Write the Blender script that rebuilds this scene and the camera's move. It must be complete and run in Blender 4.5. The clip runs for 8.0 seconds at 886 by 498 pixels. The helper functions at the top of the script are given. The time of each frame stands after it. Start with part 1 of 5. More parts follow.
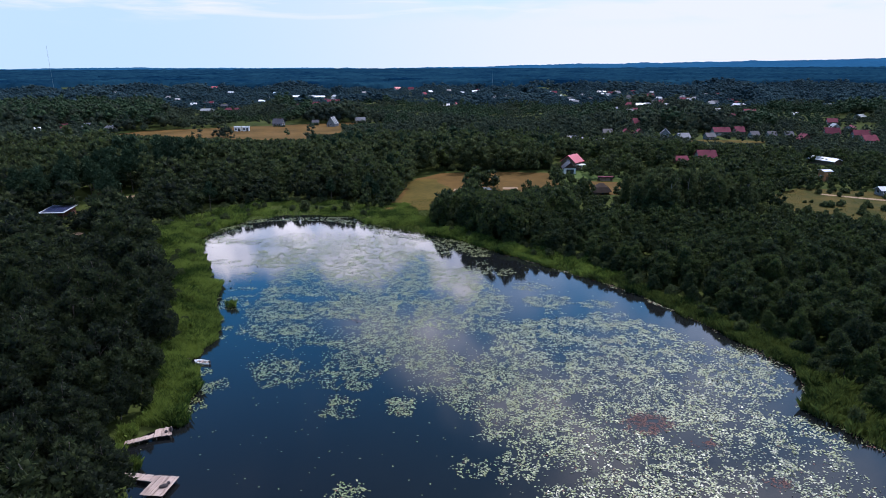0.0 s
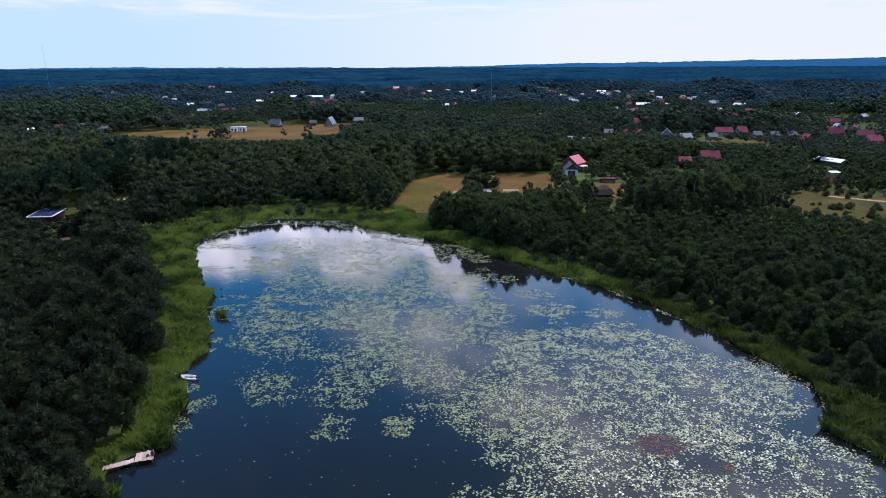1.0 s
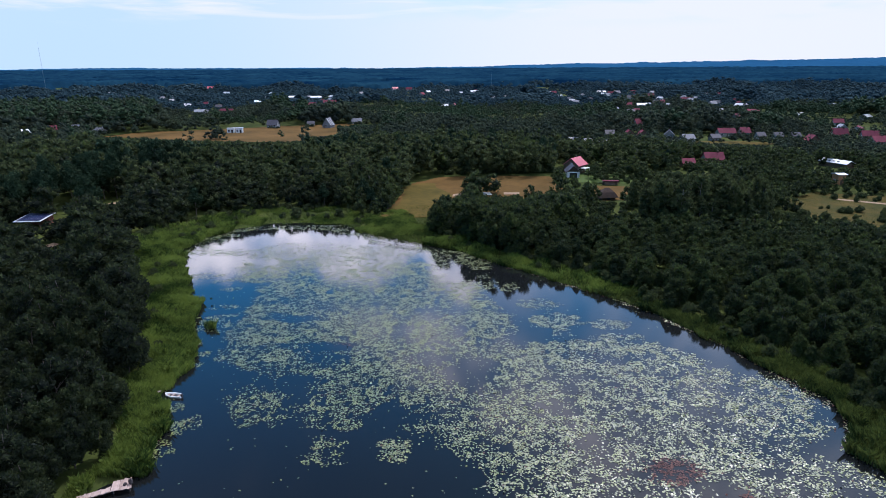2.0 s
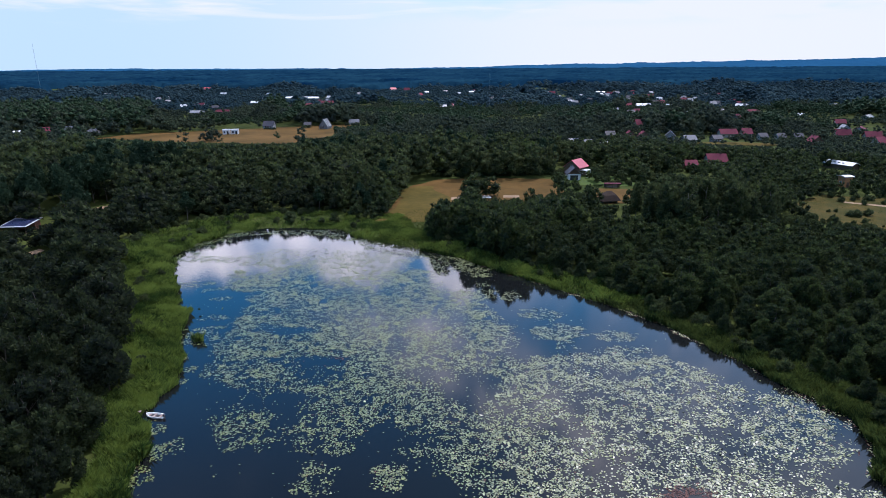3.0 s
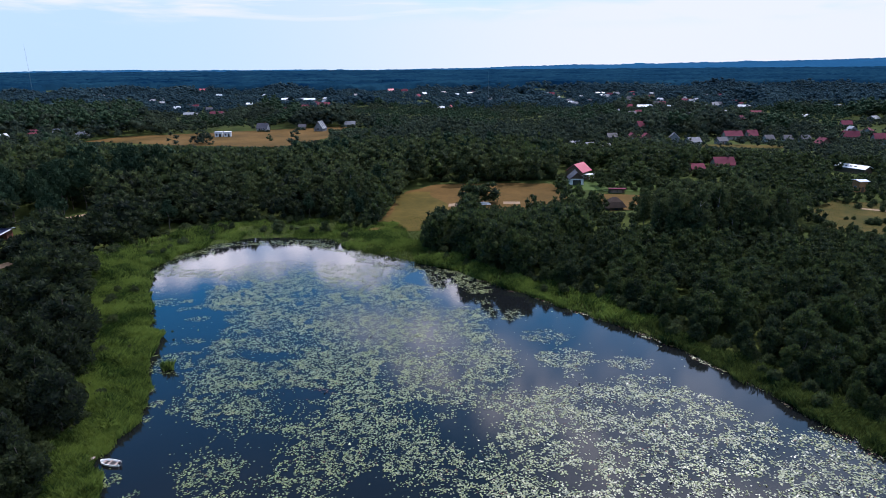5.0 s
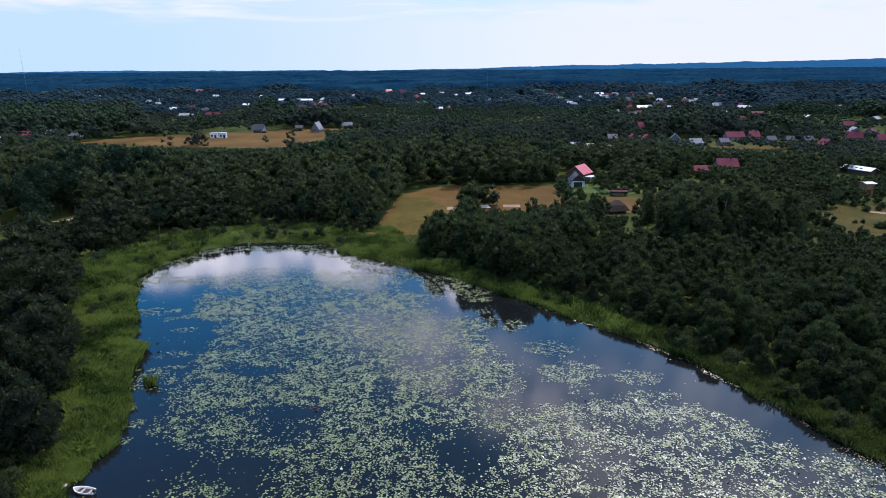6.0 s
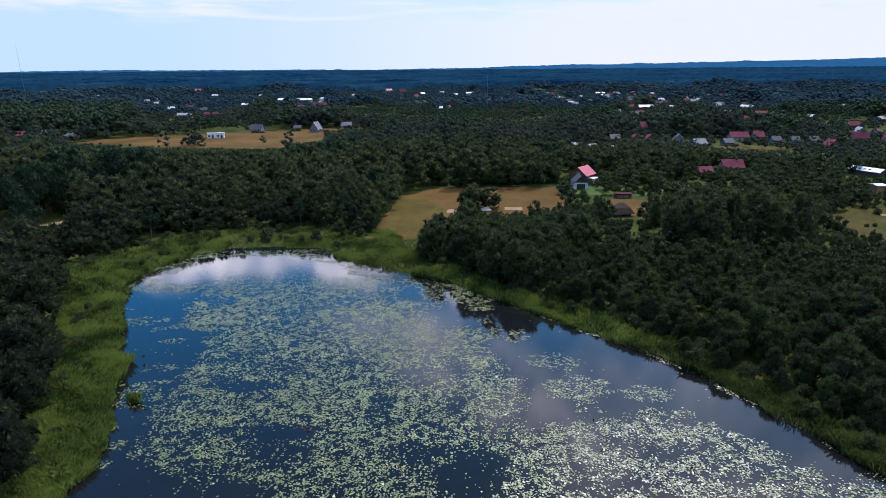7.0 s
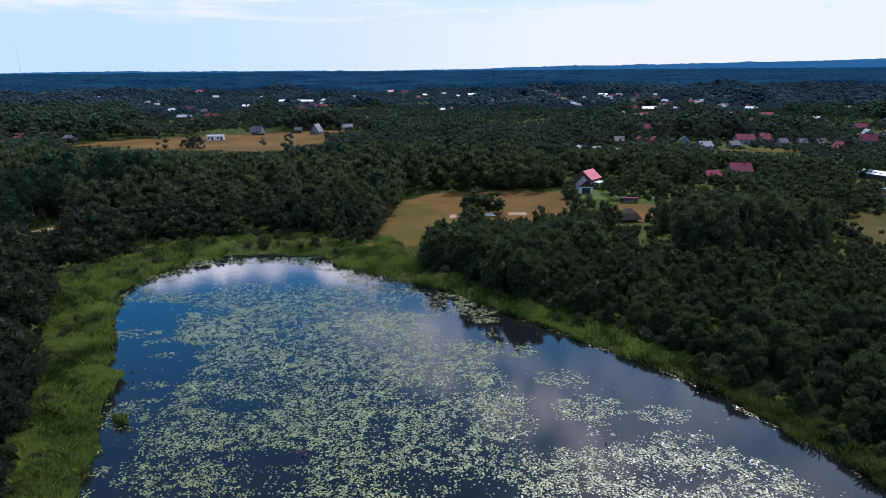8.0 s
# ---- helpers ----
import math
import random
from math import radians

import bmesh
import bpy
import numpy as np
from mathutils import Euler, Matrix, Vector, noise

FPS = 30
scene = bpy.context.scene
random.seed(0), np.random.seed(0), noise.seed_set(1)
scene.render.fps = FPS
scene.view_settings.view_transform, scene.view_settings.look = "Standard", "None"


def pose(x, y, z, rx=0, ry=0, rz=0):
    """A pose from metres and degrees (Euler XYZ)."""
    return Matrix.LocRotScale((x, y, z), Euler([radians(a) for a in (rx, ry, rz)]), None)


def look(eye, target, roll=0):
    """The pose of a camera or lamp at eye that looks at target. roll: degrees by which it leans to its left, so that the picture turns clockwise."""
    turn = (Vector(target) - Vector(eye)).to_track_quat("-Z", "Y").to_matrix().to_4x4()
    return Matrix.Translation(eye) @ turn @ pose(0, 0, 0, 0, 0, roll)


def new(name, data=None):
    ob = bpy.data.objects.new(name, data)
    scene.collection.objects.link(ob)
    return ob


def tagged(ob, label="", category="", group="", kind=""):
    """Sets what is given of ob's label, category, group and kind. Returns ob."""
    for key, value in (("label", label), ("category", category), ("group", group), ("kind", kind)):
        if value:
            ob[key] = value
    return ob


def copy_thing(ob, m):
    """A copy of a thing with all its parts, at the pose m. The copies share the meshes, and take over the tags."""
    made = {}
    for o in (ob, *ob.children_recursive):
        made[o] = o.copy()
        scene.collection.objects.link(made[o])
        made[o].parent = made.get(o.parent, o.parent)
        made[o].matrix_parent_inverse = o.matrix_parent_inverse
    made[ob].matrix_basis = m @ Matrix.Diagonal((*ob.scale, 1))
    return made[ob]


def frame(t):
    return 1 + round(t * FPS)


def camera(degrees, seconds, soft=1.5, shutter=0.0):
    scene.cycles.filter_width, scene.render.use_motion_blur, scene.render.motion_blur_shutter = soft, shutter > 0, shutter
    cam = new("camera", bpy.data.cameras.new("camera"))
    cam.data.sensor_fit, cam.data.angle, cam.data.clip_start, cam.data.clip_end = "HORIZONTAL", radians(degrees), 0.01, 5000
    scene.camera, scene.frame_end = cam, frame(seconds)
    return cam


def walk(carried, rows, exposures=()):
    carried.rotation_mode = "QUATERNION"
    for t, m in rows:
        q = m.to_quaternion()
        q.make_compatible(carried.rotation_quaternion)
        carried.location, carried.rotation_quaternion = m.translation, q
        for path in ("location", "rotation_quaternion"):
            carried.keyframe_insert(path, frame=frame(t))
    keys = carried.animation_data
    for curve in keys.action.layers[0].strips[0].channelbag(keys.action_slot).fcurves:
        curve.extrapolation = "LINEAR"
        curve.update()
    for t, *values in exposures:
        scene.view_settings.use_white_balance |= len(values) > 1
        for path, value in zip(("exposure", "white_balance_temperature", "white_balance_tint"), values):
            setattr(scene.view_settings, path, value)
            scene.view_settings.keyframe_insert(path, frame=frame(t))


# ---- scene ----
cam = camera(71.4, 8.0, 0.9)
PATH = [
    (0, (-1.585, 0.867, 47.946), (0.5, 96.58, 19.06), -0.22),
    (0.5, (-1.563, 3.497, 47.919), (0.57, 99.2, 18.99), -0.24),
    (1, (-1.534, 6.221, 47.899), (0.7, 101.91, 18.94), -0.27),
    (1.5, (-1.427, 8.965, 47.859), (0.83, 104.66, 18.92), -0.29),
    (3, (-1.097, 17.124, 47.721), (1.47, 112.84, 18.88), -0.35),
    (3.5, (-0.855, 19.878, 47.682), (1.77, 115.6, 18.86), -0.38),
    (4, (-0.583, 22.557, 47.641), (2.04, 118.29, 18.85), -0.40),
    (4.5, (-0.388, 25.252, 47.539), (2.28, 120.99, 18.79), -0.41),
    (6, (-0.058, 33.22, 47.129), (2.98, 129.0, 18.53), -0.43),
    (6.5, (0.116, 35.88, 47.073), (3.19, 131.65, 18.45), -0.43),
    (7, (0.194, 38.473, 47.062), (3.18, 134.22, 18.37), -0.44),
    (7.5, (0.179, 40.997, 47.159), (3.1, 136.75, 18.47), -0.44),
    (8, (0.128, 43.519, 47.298), (2.86, 139.32, 18.76), -0.45),
]
walk(cam, [(t, look(eye, target, roll)) for t, eye, target, roll in PATH], [(0, 0.0, 5800, 22), (8, 0.0, 5800, 22)])

# ---- world, sun ----
SUN_AZ, SUN_EL = 29.0, 54.0          # degrees to the right of +y, above the horizon
sun = new("sun", bpy.data.lights.new("sun", "SUN"))
sun.data.energy, sun.data.angle, sun.data.color = 4.1, radians(0.55), (1.0, 0.95, 0.86)
sun_dir = Vector((math.sin(radians(SUN_AZ)) * math.cos(radians(SUN_EL)), math.cos(radians(SUN_AZ)) * math.cos(radians(SUN_EL)), math.sin(radians(SUN_EL))))
sun.matrix_world = look(sun_dir * 300, (0, 0, 0))


class Nodes:
    """Short hand for building node trees."""

    def __init__(self, tree):
        self.tree = tree

    def add(self, kind):
        return self.tree.nodes.new(kind)

    def put(self, socket, value):
        if isinstance(value, bpy.types.NodeSocket):
            self.tree.links.new(value, socket)
        else:
            socket.default_value = value

    def math(self, op, a, b=0.0, c=0.0, clamp=False):
        node = self.add("ShaderNodeMath")
        node.operation, node.use_clamp = op, clamp
        for n, value in enumerate((a, b, c)):
            self.put(node.inputs[n], value)
        return node.outputs[0]

    def mix(self, fac, a, b):
        node = self.add("ShaderNodeMix")
        node.data_type = "RGBA"
        self.put(node.inputs[0], fac)
        self.put(node.inputs[6], a)
        self.put(node.inputs[7], b)
        return node.outputs[2]

    def noise(self, vector, scale, detail=4.0, rough=0.55, distortion=0.0):
        node = self.add("ShaderNodeTexNoise")
        self.put(node.inputs["Vector"], vector)
        node.inputs["Scale"].default_value, node.inputs["Detail"].default_value = scale, detail
        node.inputs["Roughness"].default_value, node.inputs["Distortion"].default_value = rough, distortion
        return node.outputs["Fac"]

    def ramp(self, value, low, high, smooth=True):
        node = self.add("ShaderNodeMapRange")
        node.interpolation_type = "SMOOTHSTEP" if smooth else "LINEAR"
        self.put(node.inputs["Value"], value)
        self.put(node.inputs["From Min"], low)
        self.put(node.inputs["From Max"], high)
        return node.outputs[0]

    def tinted(self, colour, tint):
        node = self.add("ShaderNodeMix")
        node.data_type, node.blend_type = "RGBA", "MULTIPLY"
        node.inputs[0].default_value = 1.0
        self.put(node.inputs[6], colour)
        self.put(node.inputs[7], tint)
        return node.outputs[2]

    def profile(self, value, stops):
        """A smooth line through (place, height) pairs, both from 0 to 1."""
        node = self.add("ShaderNodeValToRGB")
        node.color_ramp.interpolation = "EASE"
        for n, (at, height) in enumerate(stops):
            e = node.color_ramp.elements[n] if n < 2 else node.color_ramp.elements.new(at)
            e.position, e.color = at, (height, height, height, 1)
        self.put(node.inputs[0], value)
        return node.outputs[0]

    def mapped(self, vector, scale):
        node = self.add("ShaderNodeMapping")
        self.put(node.inputs["Vector"], vector)
        node.inputs["Scale"].default_value = scale
        return node.outputs[0]


world = bpy.data.worlds.new("sky")
scene.world = world
world.use_nodes = True
world.node_tree.nodes.clear()
w = Nodes(world.node_tree)
sky = w.add("ShaderNodeTexSky")
sky.sky_type, sky.sun_disc = "NISHITA", False
sky.sun_elevation, sky.sun_rotation = radians(SUN_EL), radians(SUN_AZ)
sky.air_density, sky.dust_density, sky.ozone_density = 1.0, 0.6, 2.0
where = w.add("ShaderNodeTexCoord").outputs["Generated"]
split = w.add("ShaderNodeSeparateXYZ")
w.put(split.inputs[0], where)
up = split.outputs[2]
# across and upward, as seen by one who faces along +y
ahead = w.math("MAXIMUM", split.outputs[1], 0.03)
across, above = w.math("DIVIDE", split.outputs[0], ahead), w.math("DIVIDE", up, ahead)
flat = w.add("ShaderNodeCombineXYZ")
w.put(flat.inputs[0], across)
w.put(flat.inputs[1], above)
# a bank of cumulus low over the horizon with heaped tops
big = w.noise(flat.outputs[0], 7.0, 7.0, 0.58, 0.3)
heap = w.noise(flat.outputs[0], 24.0, 5.0, 0.6, 0.2)
tops = w.profile(w.math("MULTIPLY_ADD", across, 0.8, 0.5, clamp=True), ((0.0, 0.31), (0.10, 0.34), (0.148, 0.368), (0.19, 0.352), (0.30, 0.350), (0.338, 0.330), (0.38, 0.356), (0.426, 0.368), (0.457, 0.349), (0.488, 0.318), (0.511, 0.381), (0.55, 0.403), (0.585, 0.355), (0.63, 0.30), (1.0, 0.27)))
top = w.math("MULTIPLY_ADD", w.math("SUBTRACT", big, 0.47), 0.070, w.math("MULTIPLY_ADD", w.math("SUBTRACT", heap, 0.5), 0.05, tops))
bank = w.math("MULTIPLY", w.ramp(w.math("SUBTRACT", top, above), -0.004, 0.022), w.math("MULTIPLY_ADD", w.ramp(big, 0.34, 0.52), 0.5, 0.5))
# a ragged veil that climbs to the right, and thin cloud on the sun's side
rightward = w.ramp(split.outputs[0], -0.10, 0.34)
slant = w.math("MULTIPLY_ADD", above, 0.762, w.math("MULTIPLY", across, -0.648))
veil_line = w.math("SUBTRACT", 1.0, w.ramp(w.math("ABSOLUTE", w.math("SUBTRACT", slant, 0.35)), 0.01, 0.14))
veil_line = w.math("MULTIPLY", w.math("MULTIPLY", veil_line, w.ramp(above, 0.38, 0.46)), w.math("MULTIPLY_ADD", w.ramp(big, 0.36, 0.60), 0.75, 0.12))
thin = w.ramp(w.noise(w.mapped(where, (1.0, 1.0, 1.5)), 3.1, 8.0, 0.6, 0.6), w.math("MULTIPLY_ADD", rightward, -0.23, 0.50), 0.74)
thin = w.math("MULTIPLY", thin, w.math("MULTIPLY_ADD", rightward, 0.66, 0.06))
# cloud overhead, out of view, added as fill light to lift the shadows
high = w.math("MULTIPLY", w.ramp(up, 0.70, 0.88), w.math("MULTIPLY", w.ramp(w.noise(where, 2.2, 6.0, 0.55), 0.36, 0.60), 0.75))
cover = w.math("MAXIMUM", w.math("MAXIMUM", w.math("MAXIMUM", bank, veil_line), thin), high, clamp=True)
cover = w.math("MAXIMUM", cover, w.math("SUBTRACT", 1.0, w.ramp(up, 0.10, 0.20)))
streak = w.ramp(w.noise(w.mapped(where, (1.0, 1.0, 9.0)), 2.6, 6.0, 0.55, 0.5), 0.42, 0.60)
low = w.math("SUBTRACT", 1.0, w.ramp(up, 0.09, 0.19))
pale = w.mix(w.math("MAXIMUM", w.math("MULTIPLY", streak, w.ramp(up, 0.045, 0.085)), w.math("MULTIPLY", w.ramp(split.outputs[0], -0.5, 0.35), 0.78)), (0.58, 0.79, 0.93, 1), (0.955, 0.955, 0.965, 1))
patches = w.math("MULTIPLY", w.ramp(w.noise(w.mapped(where, (1.0, 1.0, 5.0)), 4.4, 4.0, 0.5, 0.4), 0.50, 0.66), w.ramp(up, 0.045, 0.09))
pale = w.mix(w.math("MULTIPLY", patches, 0.75), pale, (0.62, 0.85, 0.95, 1))
cloud = w.mix(w.ramp(w.math("MULTIPLY_ADD", heap, 0.5, w.math("MULTIPLY", big, 0.5)), 0.36, 0.62), (1.7, 1.85, 2.2, 1), (3.8, 3.7, 3.6, 1))
veil = w.mix(low, cloud, pale)
blue = w.add("ShaderNodeBackground")
w.put(blue.inputs[0], w.tinted(sky.outputs[0], w.mix(w.ramp(up, 0.36, 0.70), (0.142, 0.875, 1.14, 1), (0.168, 0.415, 0.515, 1))))
blue.inputs[1].default_value = 0.21
white = w.add("ShaderNodeBackground")
w.put(white.inputs[0], veil)
both = w.add("ShaderNodeMixShader")
w.put(both.inputs[0], cover)
w.put(both.inputs[1], blue.outputs[0])
w.put(both.inputs[2], white.outputs[0])
w.put(w.add("ShaderNodeOutputWorld").inputs[0], both.outputs[0])


# ---- materials ----
def material(name, dark, light, rough=0.8, grain=2.0, stain=0.15, bump=0.0, island=0.0, single=0.0, metallic=0.0, specular=0.5, translucent=0.0, stretch=(1, 1, 1), patchy=0.9):
    """A surface between two colours: grain and stains by two noises, pieces by their island, things by their own chance."""
    m = bpy.data.materials.new(name)
    m.use_nodes = True
    m.node_tree.nodes.clear()
    n = Nodes(m.node_tree)
    place = n.add("ShaderNodeTexCoord").outputs["Object"]
    place = n.mapped(place, stretch)
    fine = n.noise(place, grain, 5.0, 0.6)
    coarse = n.noise(place, stain, 3.0, 0.55)
    value = n.math("MULTIPLY_ADD", fine, 0.9, n.math("MULTIPLY_ADD", coarse, patchy, 0.05 - patchy / 2))
    if island:
        value = n.math("MULTIPLY_ADD", n.add("ShaderNodeNewGeometry").outputs["Random Per Island"], island, n.math("SUBTRACT", value, island / 2))
    if single:
        value = n.math("MULTIPLY_ADD", n.add("ShaderNodeObjectInfo").outputs["Random"], single, n.math("SUBTRACT", value, single / 2))
    colour = n.mix(n.math("ADD", value, 0.0, clamp=True), (*dark, 1), (*light, 1))
    p = n.add("ShaderNodeBsdfPrincipled")
    n.put(p.inputs["Base Color"], colour)
    n.put(p.inputs["Roughness"], n.math("MULTIPLY_ADD", fine, 0.2, rough - 0.1, clamp=True))
    p.inputs["Metallic"].default_value, p.inputs["Specular IOR Level"].default_value = metallic, specular
    if bump:
        b = n.add("ShaderNodeBump")
        b.inputs["Strength"].default_value, b.inputs["Distance"].default_value = 0.6, bump
        n.put(b.inputs["Height"], fine)
        n.put(p.inputs["Normal"], b.outputs[0])
    shader = p.outputs[0]
    if translucent:
        t = n.add("ShaderNodeBsdfTranslucent")
        n.put(t.inputs[0], colour)
        mix = n.add("ShaderNodeMixShader")
        mix.inputs[0].default_value = translucent
        n.put(mix.inputs[1], shader)
        n.put(mix.inputs[2], t.outputs[0])
        shader = mix.outputs[0]
    n.put(n.add("ShaderNodeOutputMaterial").inputs[0], shader)
    return m


LEAF = material("leaf_deciduous", (0.023, 0.034, 0.019), (0.058, 0.080, 0.022), 0.8, 0.5, 0.11, 0, 0.9, 0.6, specular=0.08, translucent=0.42, patchy=1.7)
LEAF_ALDER = material("leaf_alder", (0.014, 0.020, 0.014), (0.038, 0.052, 0.018), 0.8, 0.5, 0.11, 0, 0.9, 0.5, specular=0.08, translucent=0.38, patchy=1.7)
LEAF_BIRCH = material("leaf_birch", (0.030, 0.043, 0.022), (0.080, 0.100, 0.034), 0.8, 0.5, 0.12, 0, 0.9, 0.4, specular=0.08, translucent=0.42)
LEAF_PINE = material("needle_pine", (0.014, 0.028, 0.016), (0.034, 0.058, 0.027), 0.85, 0.5, 0.12, 0, 0.4, 0.4, specular=0.06, translucent=0.1)
# forest towards the horizon: distance haze painted into its base colours as blue
FAR_WOOD_HAZED = material("hazed_wood", (0.002, 0.013, 0.032), (0.010, 0.037, 0.060), 0.95, 0.03, 0.006, specular=0.0, patchy=2.4)
# leaves round the village, with a little haze blue mixed into the green
LEAF_MID_HAZED = material("hazed_village_leaf", (0.022, 0.032, 0.027), (0.058, 0.076, 0.042), 0.9, 0.2, 0.045, 0, 0.5, specular=0.03, translucent=0.36, patchy=2.2)
# the same leaves further off, bluer and paler: aerial haze held in the colour
LEAF_HAZED = material("hazed_leaf", (0.018, 0.040, 0.054), (0.048, 0.082, 0.088), 0.9, 0.2, 0.02, 0, 0.5, specular=0.02, translucent=0.35, patchy=2.2)
# wooded hills painted in the blue of the haze that lies before them
HILL_HAZED = material("hazed_hill", (0.010, 0.050, 0.105), (0.020, 0.080, 0.155), 0.95, 0.02, 0.002, specular=0.0)
BARK = material("bark", (0.05, 0.04, 0.03), (0.13, 0.11, 0.09), 0.9, 6.0, 0.5, 0.02)
BIRCH_BARK = material("birch_bark", (0.10, 0.09, 0.08), (0.32, 0.30, 0.27), 0.8, 5.0, 0.5, 0.01, stretch=(1, 1, 4))
GRASS = material("rough_grass", (0.018, 0.031, 0.008), (0.062, 0.074, 0.019), 0.95, 0.9, 0.06, 0.15, specular=0.03, patchy=1.6)
REED = material("reed", (0.020, 0.044, 0.009), (0.160, 0.215, 0.040), 0.75, 0.7, 0.13, 0, 0.8, specular=0.1, translucent=0.38, patchy=3.0)
# darker reed colour for the near part of the east bank
REED_EAST = material("reed_east", (0.014, 0.030, 0.008), (0.100, 0.128, 0.028), 0.75, 0.7, 0.13, 0, 0.8, specular=0.1, translucent=0.34, patchy=3.0)
DRY = material("dry_meadow", (0.054, 0.037, 0.012), (0.130, 0.074, 0.024), 0.95, 0.6, 0.04, 0.1, specular=0.03, patchy=1.9)
MEADOW = material("yellow_green_meadow", (0.042, 0.039, 0.010), (0.108, 0.076, 0.020), 0.95, 0.6, 0.06, 0.1, specular=0.03, patchy=1.8)
HAY = material("hay_tuft", (0.05, 0.055, 0.012), (0.165, 0.115, 0.032), 0.95, 0.6, 0.04, 0, 0.9, specular=0.03, translucent=0.5, patchy=1.6)
WEEDS = material("weed_tuft", (0.026, 0.044, 0.010), (0.088, 0.096, 0.022), 0.95, 0.6, 0.06, 0, 0.8, specular=0.03, translucent=0.45)
GREENISH = material("green_meadow", (0.020, 0.030, 0.008), (0.088, 0.062, 0.018), 0.95, 0.45, 0.09, 0.1, specular=0.03, patchy=1.8)
LAWN = material("lawn", (0.026, 0.050, 0.009), (0.070, 0.104, 0.020), 0.9, 1.5, 0.08, 0.05, specular=0.1)
SAND = material("bare_sand", (0.16, 0.11, 0.07), (0.32, 0.23, 0.15), 0.95, 1.5, 0.2, 0.03, specular=0.05)
PAD = material("lily_pad", (0.032, 0.050, 0.012), (0.172, 0.196, 0.056), 0.38, 0.35, 0.06, 0, 1.3, specular=0.62)
PAD_RED = material("lily_pad_red", (0.035, 0.014, 0.014), (0.115, 0.050, 0.036), 0.65, 0.5, 0.1, 0, 0.9, specular=0.15)
PLANK = material("weathered_plank", (0.20, 0.145, 0.12), (0.44, 0.34, 0.295), 0.85, 3.0, 0.8, 0.01, single=0.6)
POST = material("wet_post", (0.05, 0.04, 0.03), (0.12, 0.10, 0.08), 0.8, 4.0, 0.5, 0.01)
WHITE = material("white_paint", (0.42, 0.42, 0.41), (0.66, 0.66, 0.64), 0.5, 2.0, 0.3)
BOAT = material("white_gloss_paint", (0.70, 0.70, 0.69), (0.85, 0.85, 0.84), 0.3, 3.0, 0.6)
CREAM = material("cream_render", (0.17, 0.155, 0.13), (0.29, 0.265, 0.22), 0.85, 3.0, 0.3)
GREY = material("grey_render", (0.11, 0.11, 0.11), (0.20, 0.20, 0.20), 0.85, 3.0, 0.3)
BROWN = material("stained_timber", (0.05, 0.032, 0.02), (0.14, 0.09, 0.055), 0.8, 3.0, 0.3, stretch=(1, 1, 5))
RUST = material("red_brown_timber", (0.09, 0.03, 0.02), (0.18, 0.065, 0.04), 0.8, 3.0, 0.3, stretch=(1, 1, 5))
ORANGE = material("ochre_render", (0.28, 0.12, 0.045), (0.42, 0.20, 0.08), 0.85, 2.0, 0.3)
ROOF_PINK = material("pink_red_tile", (0.34, 0.045, 0.065), (0.48, 0.085, 0.10), 0.55, 2.0, 0.3, single=0.3)
ROOF_RED = material("dark_red_tile", (0.085, 0.018, 0.030), (0.170, 0.044, 0.060), 0.85, 2.0, 0.3, single=0.7, specular=0.1)
ROOF_DARK = material("dark_sheet_roof", (0.018, 0.020, 0.028), (0.05, 0.05, 0.065), 0.6, 2.0, 0.3, single=0.5, specular=0.3)
ROOF_GREY = material("grey_sheet_roof", (0.09, 0.095, 0.11), (0.24, 0.25, 0.27), 0.6, 2.0, 0.3, single=0.8, specular=0.3)
ROOF_WHITE = material("white_sheet_roof", (0.38, 0.39, 0.41), (0.58, 0.59, 0.61), 0.55, 2.0, 0.3, single=0.4, specular=0.3)
ROOF_BRIGHT = material("bright_sheet_roof", (0.55, 0.56, 0.58), (0.75, 0.76, 0.77), 0.5, 2.0, 0.3)
PALE = material("off_white_render", (0.16, 0.16, 0.165), (0.30, 0.30, 0.30), 0.85, 2.0, 0.3, single=0.4)
# steel of the masts, its blue-grey taken from the haze and put into the colour
MAST = material("hazed_steel", (0.12, 0.16, 0.19), (0.18, 0.22, 0.25), 0.6, 2.0, 0.3)
ROOF_BROWN = material("thatch_brown_roof", (0.030, 0.022, 0.018), (0.085, 0.062, 0.048), 0.95, 3.0, 0.4, 0.03, specular=0.08)
GLASS = material("dark_pane", (0.015, 0.018, 0.022), (0.03, 0.035, 0.04), 0.1, 1.0, 0.3)
SOLAR = material("solar_cell", (0.012, 0.016, 0.05), (0.03, 0.04, 0.09), 0.32, 1.0, 0.5, specular=0.3)
DARK_CLOTH = material("dark_cloth", (0.012, 0.012, 0.014), (0.05, 0.04, 0.04), 0.9, 8.0, 1.2)


def water_material():
    m = bpy.data.materials.new("pond_water")
    m.use_nodes = True
    n = Nodes(m.node_tree)
    p = m.node_tree.nodes["Principled BSDF"]
    place = n.add("ShaderNodeTexCoord").outputs["Object"]
    murk = n.noise(place, 0.03, 3.0)
    n.put(p.inputs["Base Color"], n.mix(murk, (0.004, 0.005, 0.006, 1), (0.008, 0.009, 0.009, 1)))
    p.inputs["Roughness"].default_value = 0.03
    p.inputs["IOR"].default_value = 1.34
    ripple = n.math("MULTIPLY_ADD", n.noise(place, 1.3, 3.0), 0.6, n.noise(place, 5.0, 2.0))
    b = n.add("ShaderNodeBump")
    b.inputs["Strength"].default_value, b.inputs["Distance"].default_value = 0.12, 0.02
    n.put(b.inputs["Height"], ripple)
    n.put(p.inputs["Normal"], b.outputs[0])
    return m


WATER = water_material()


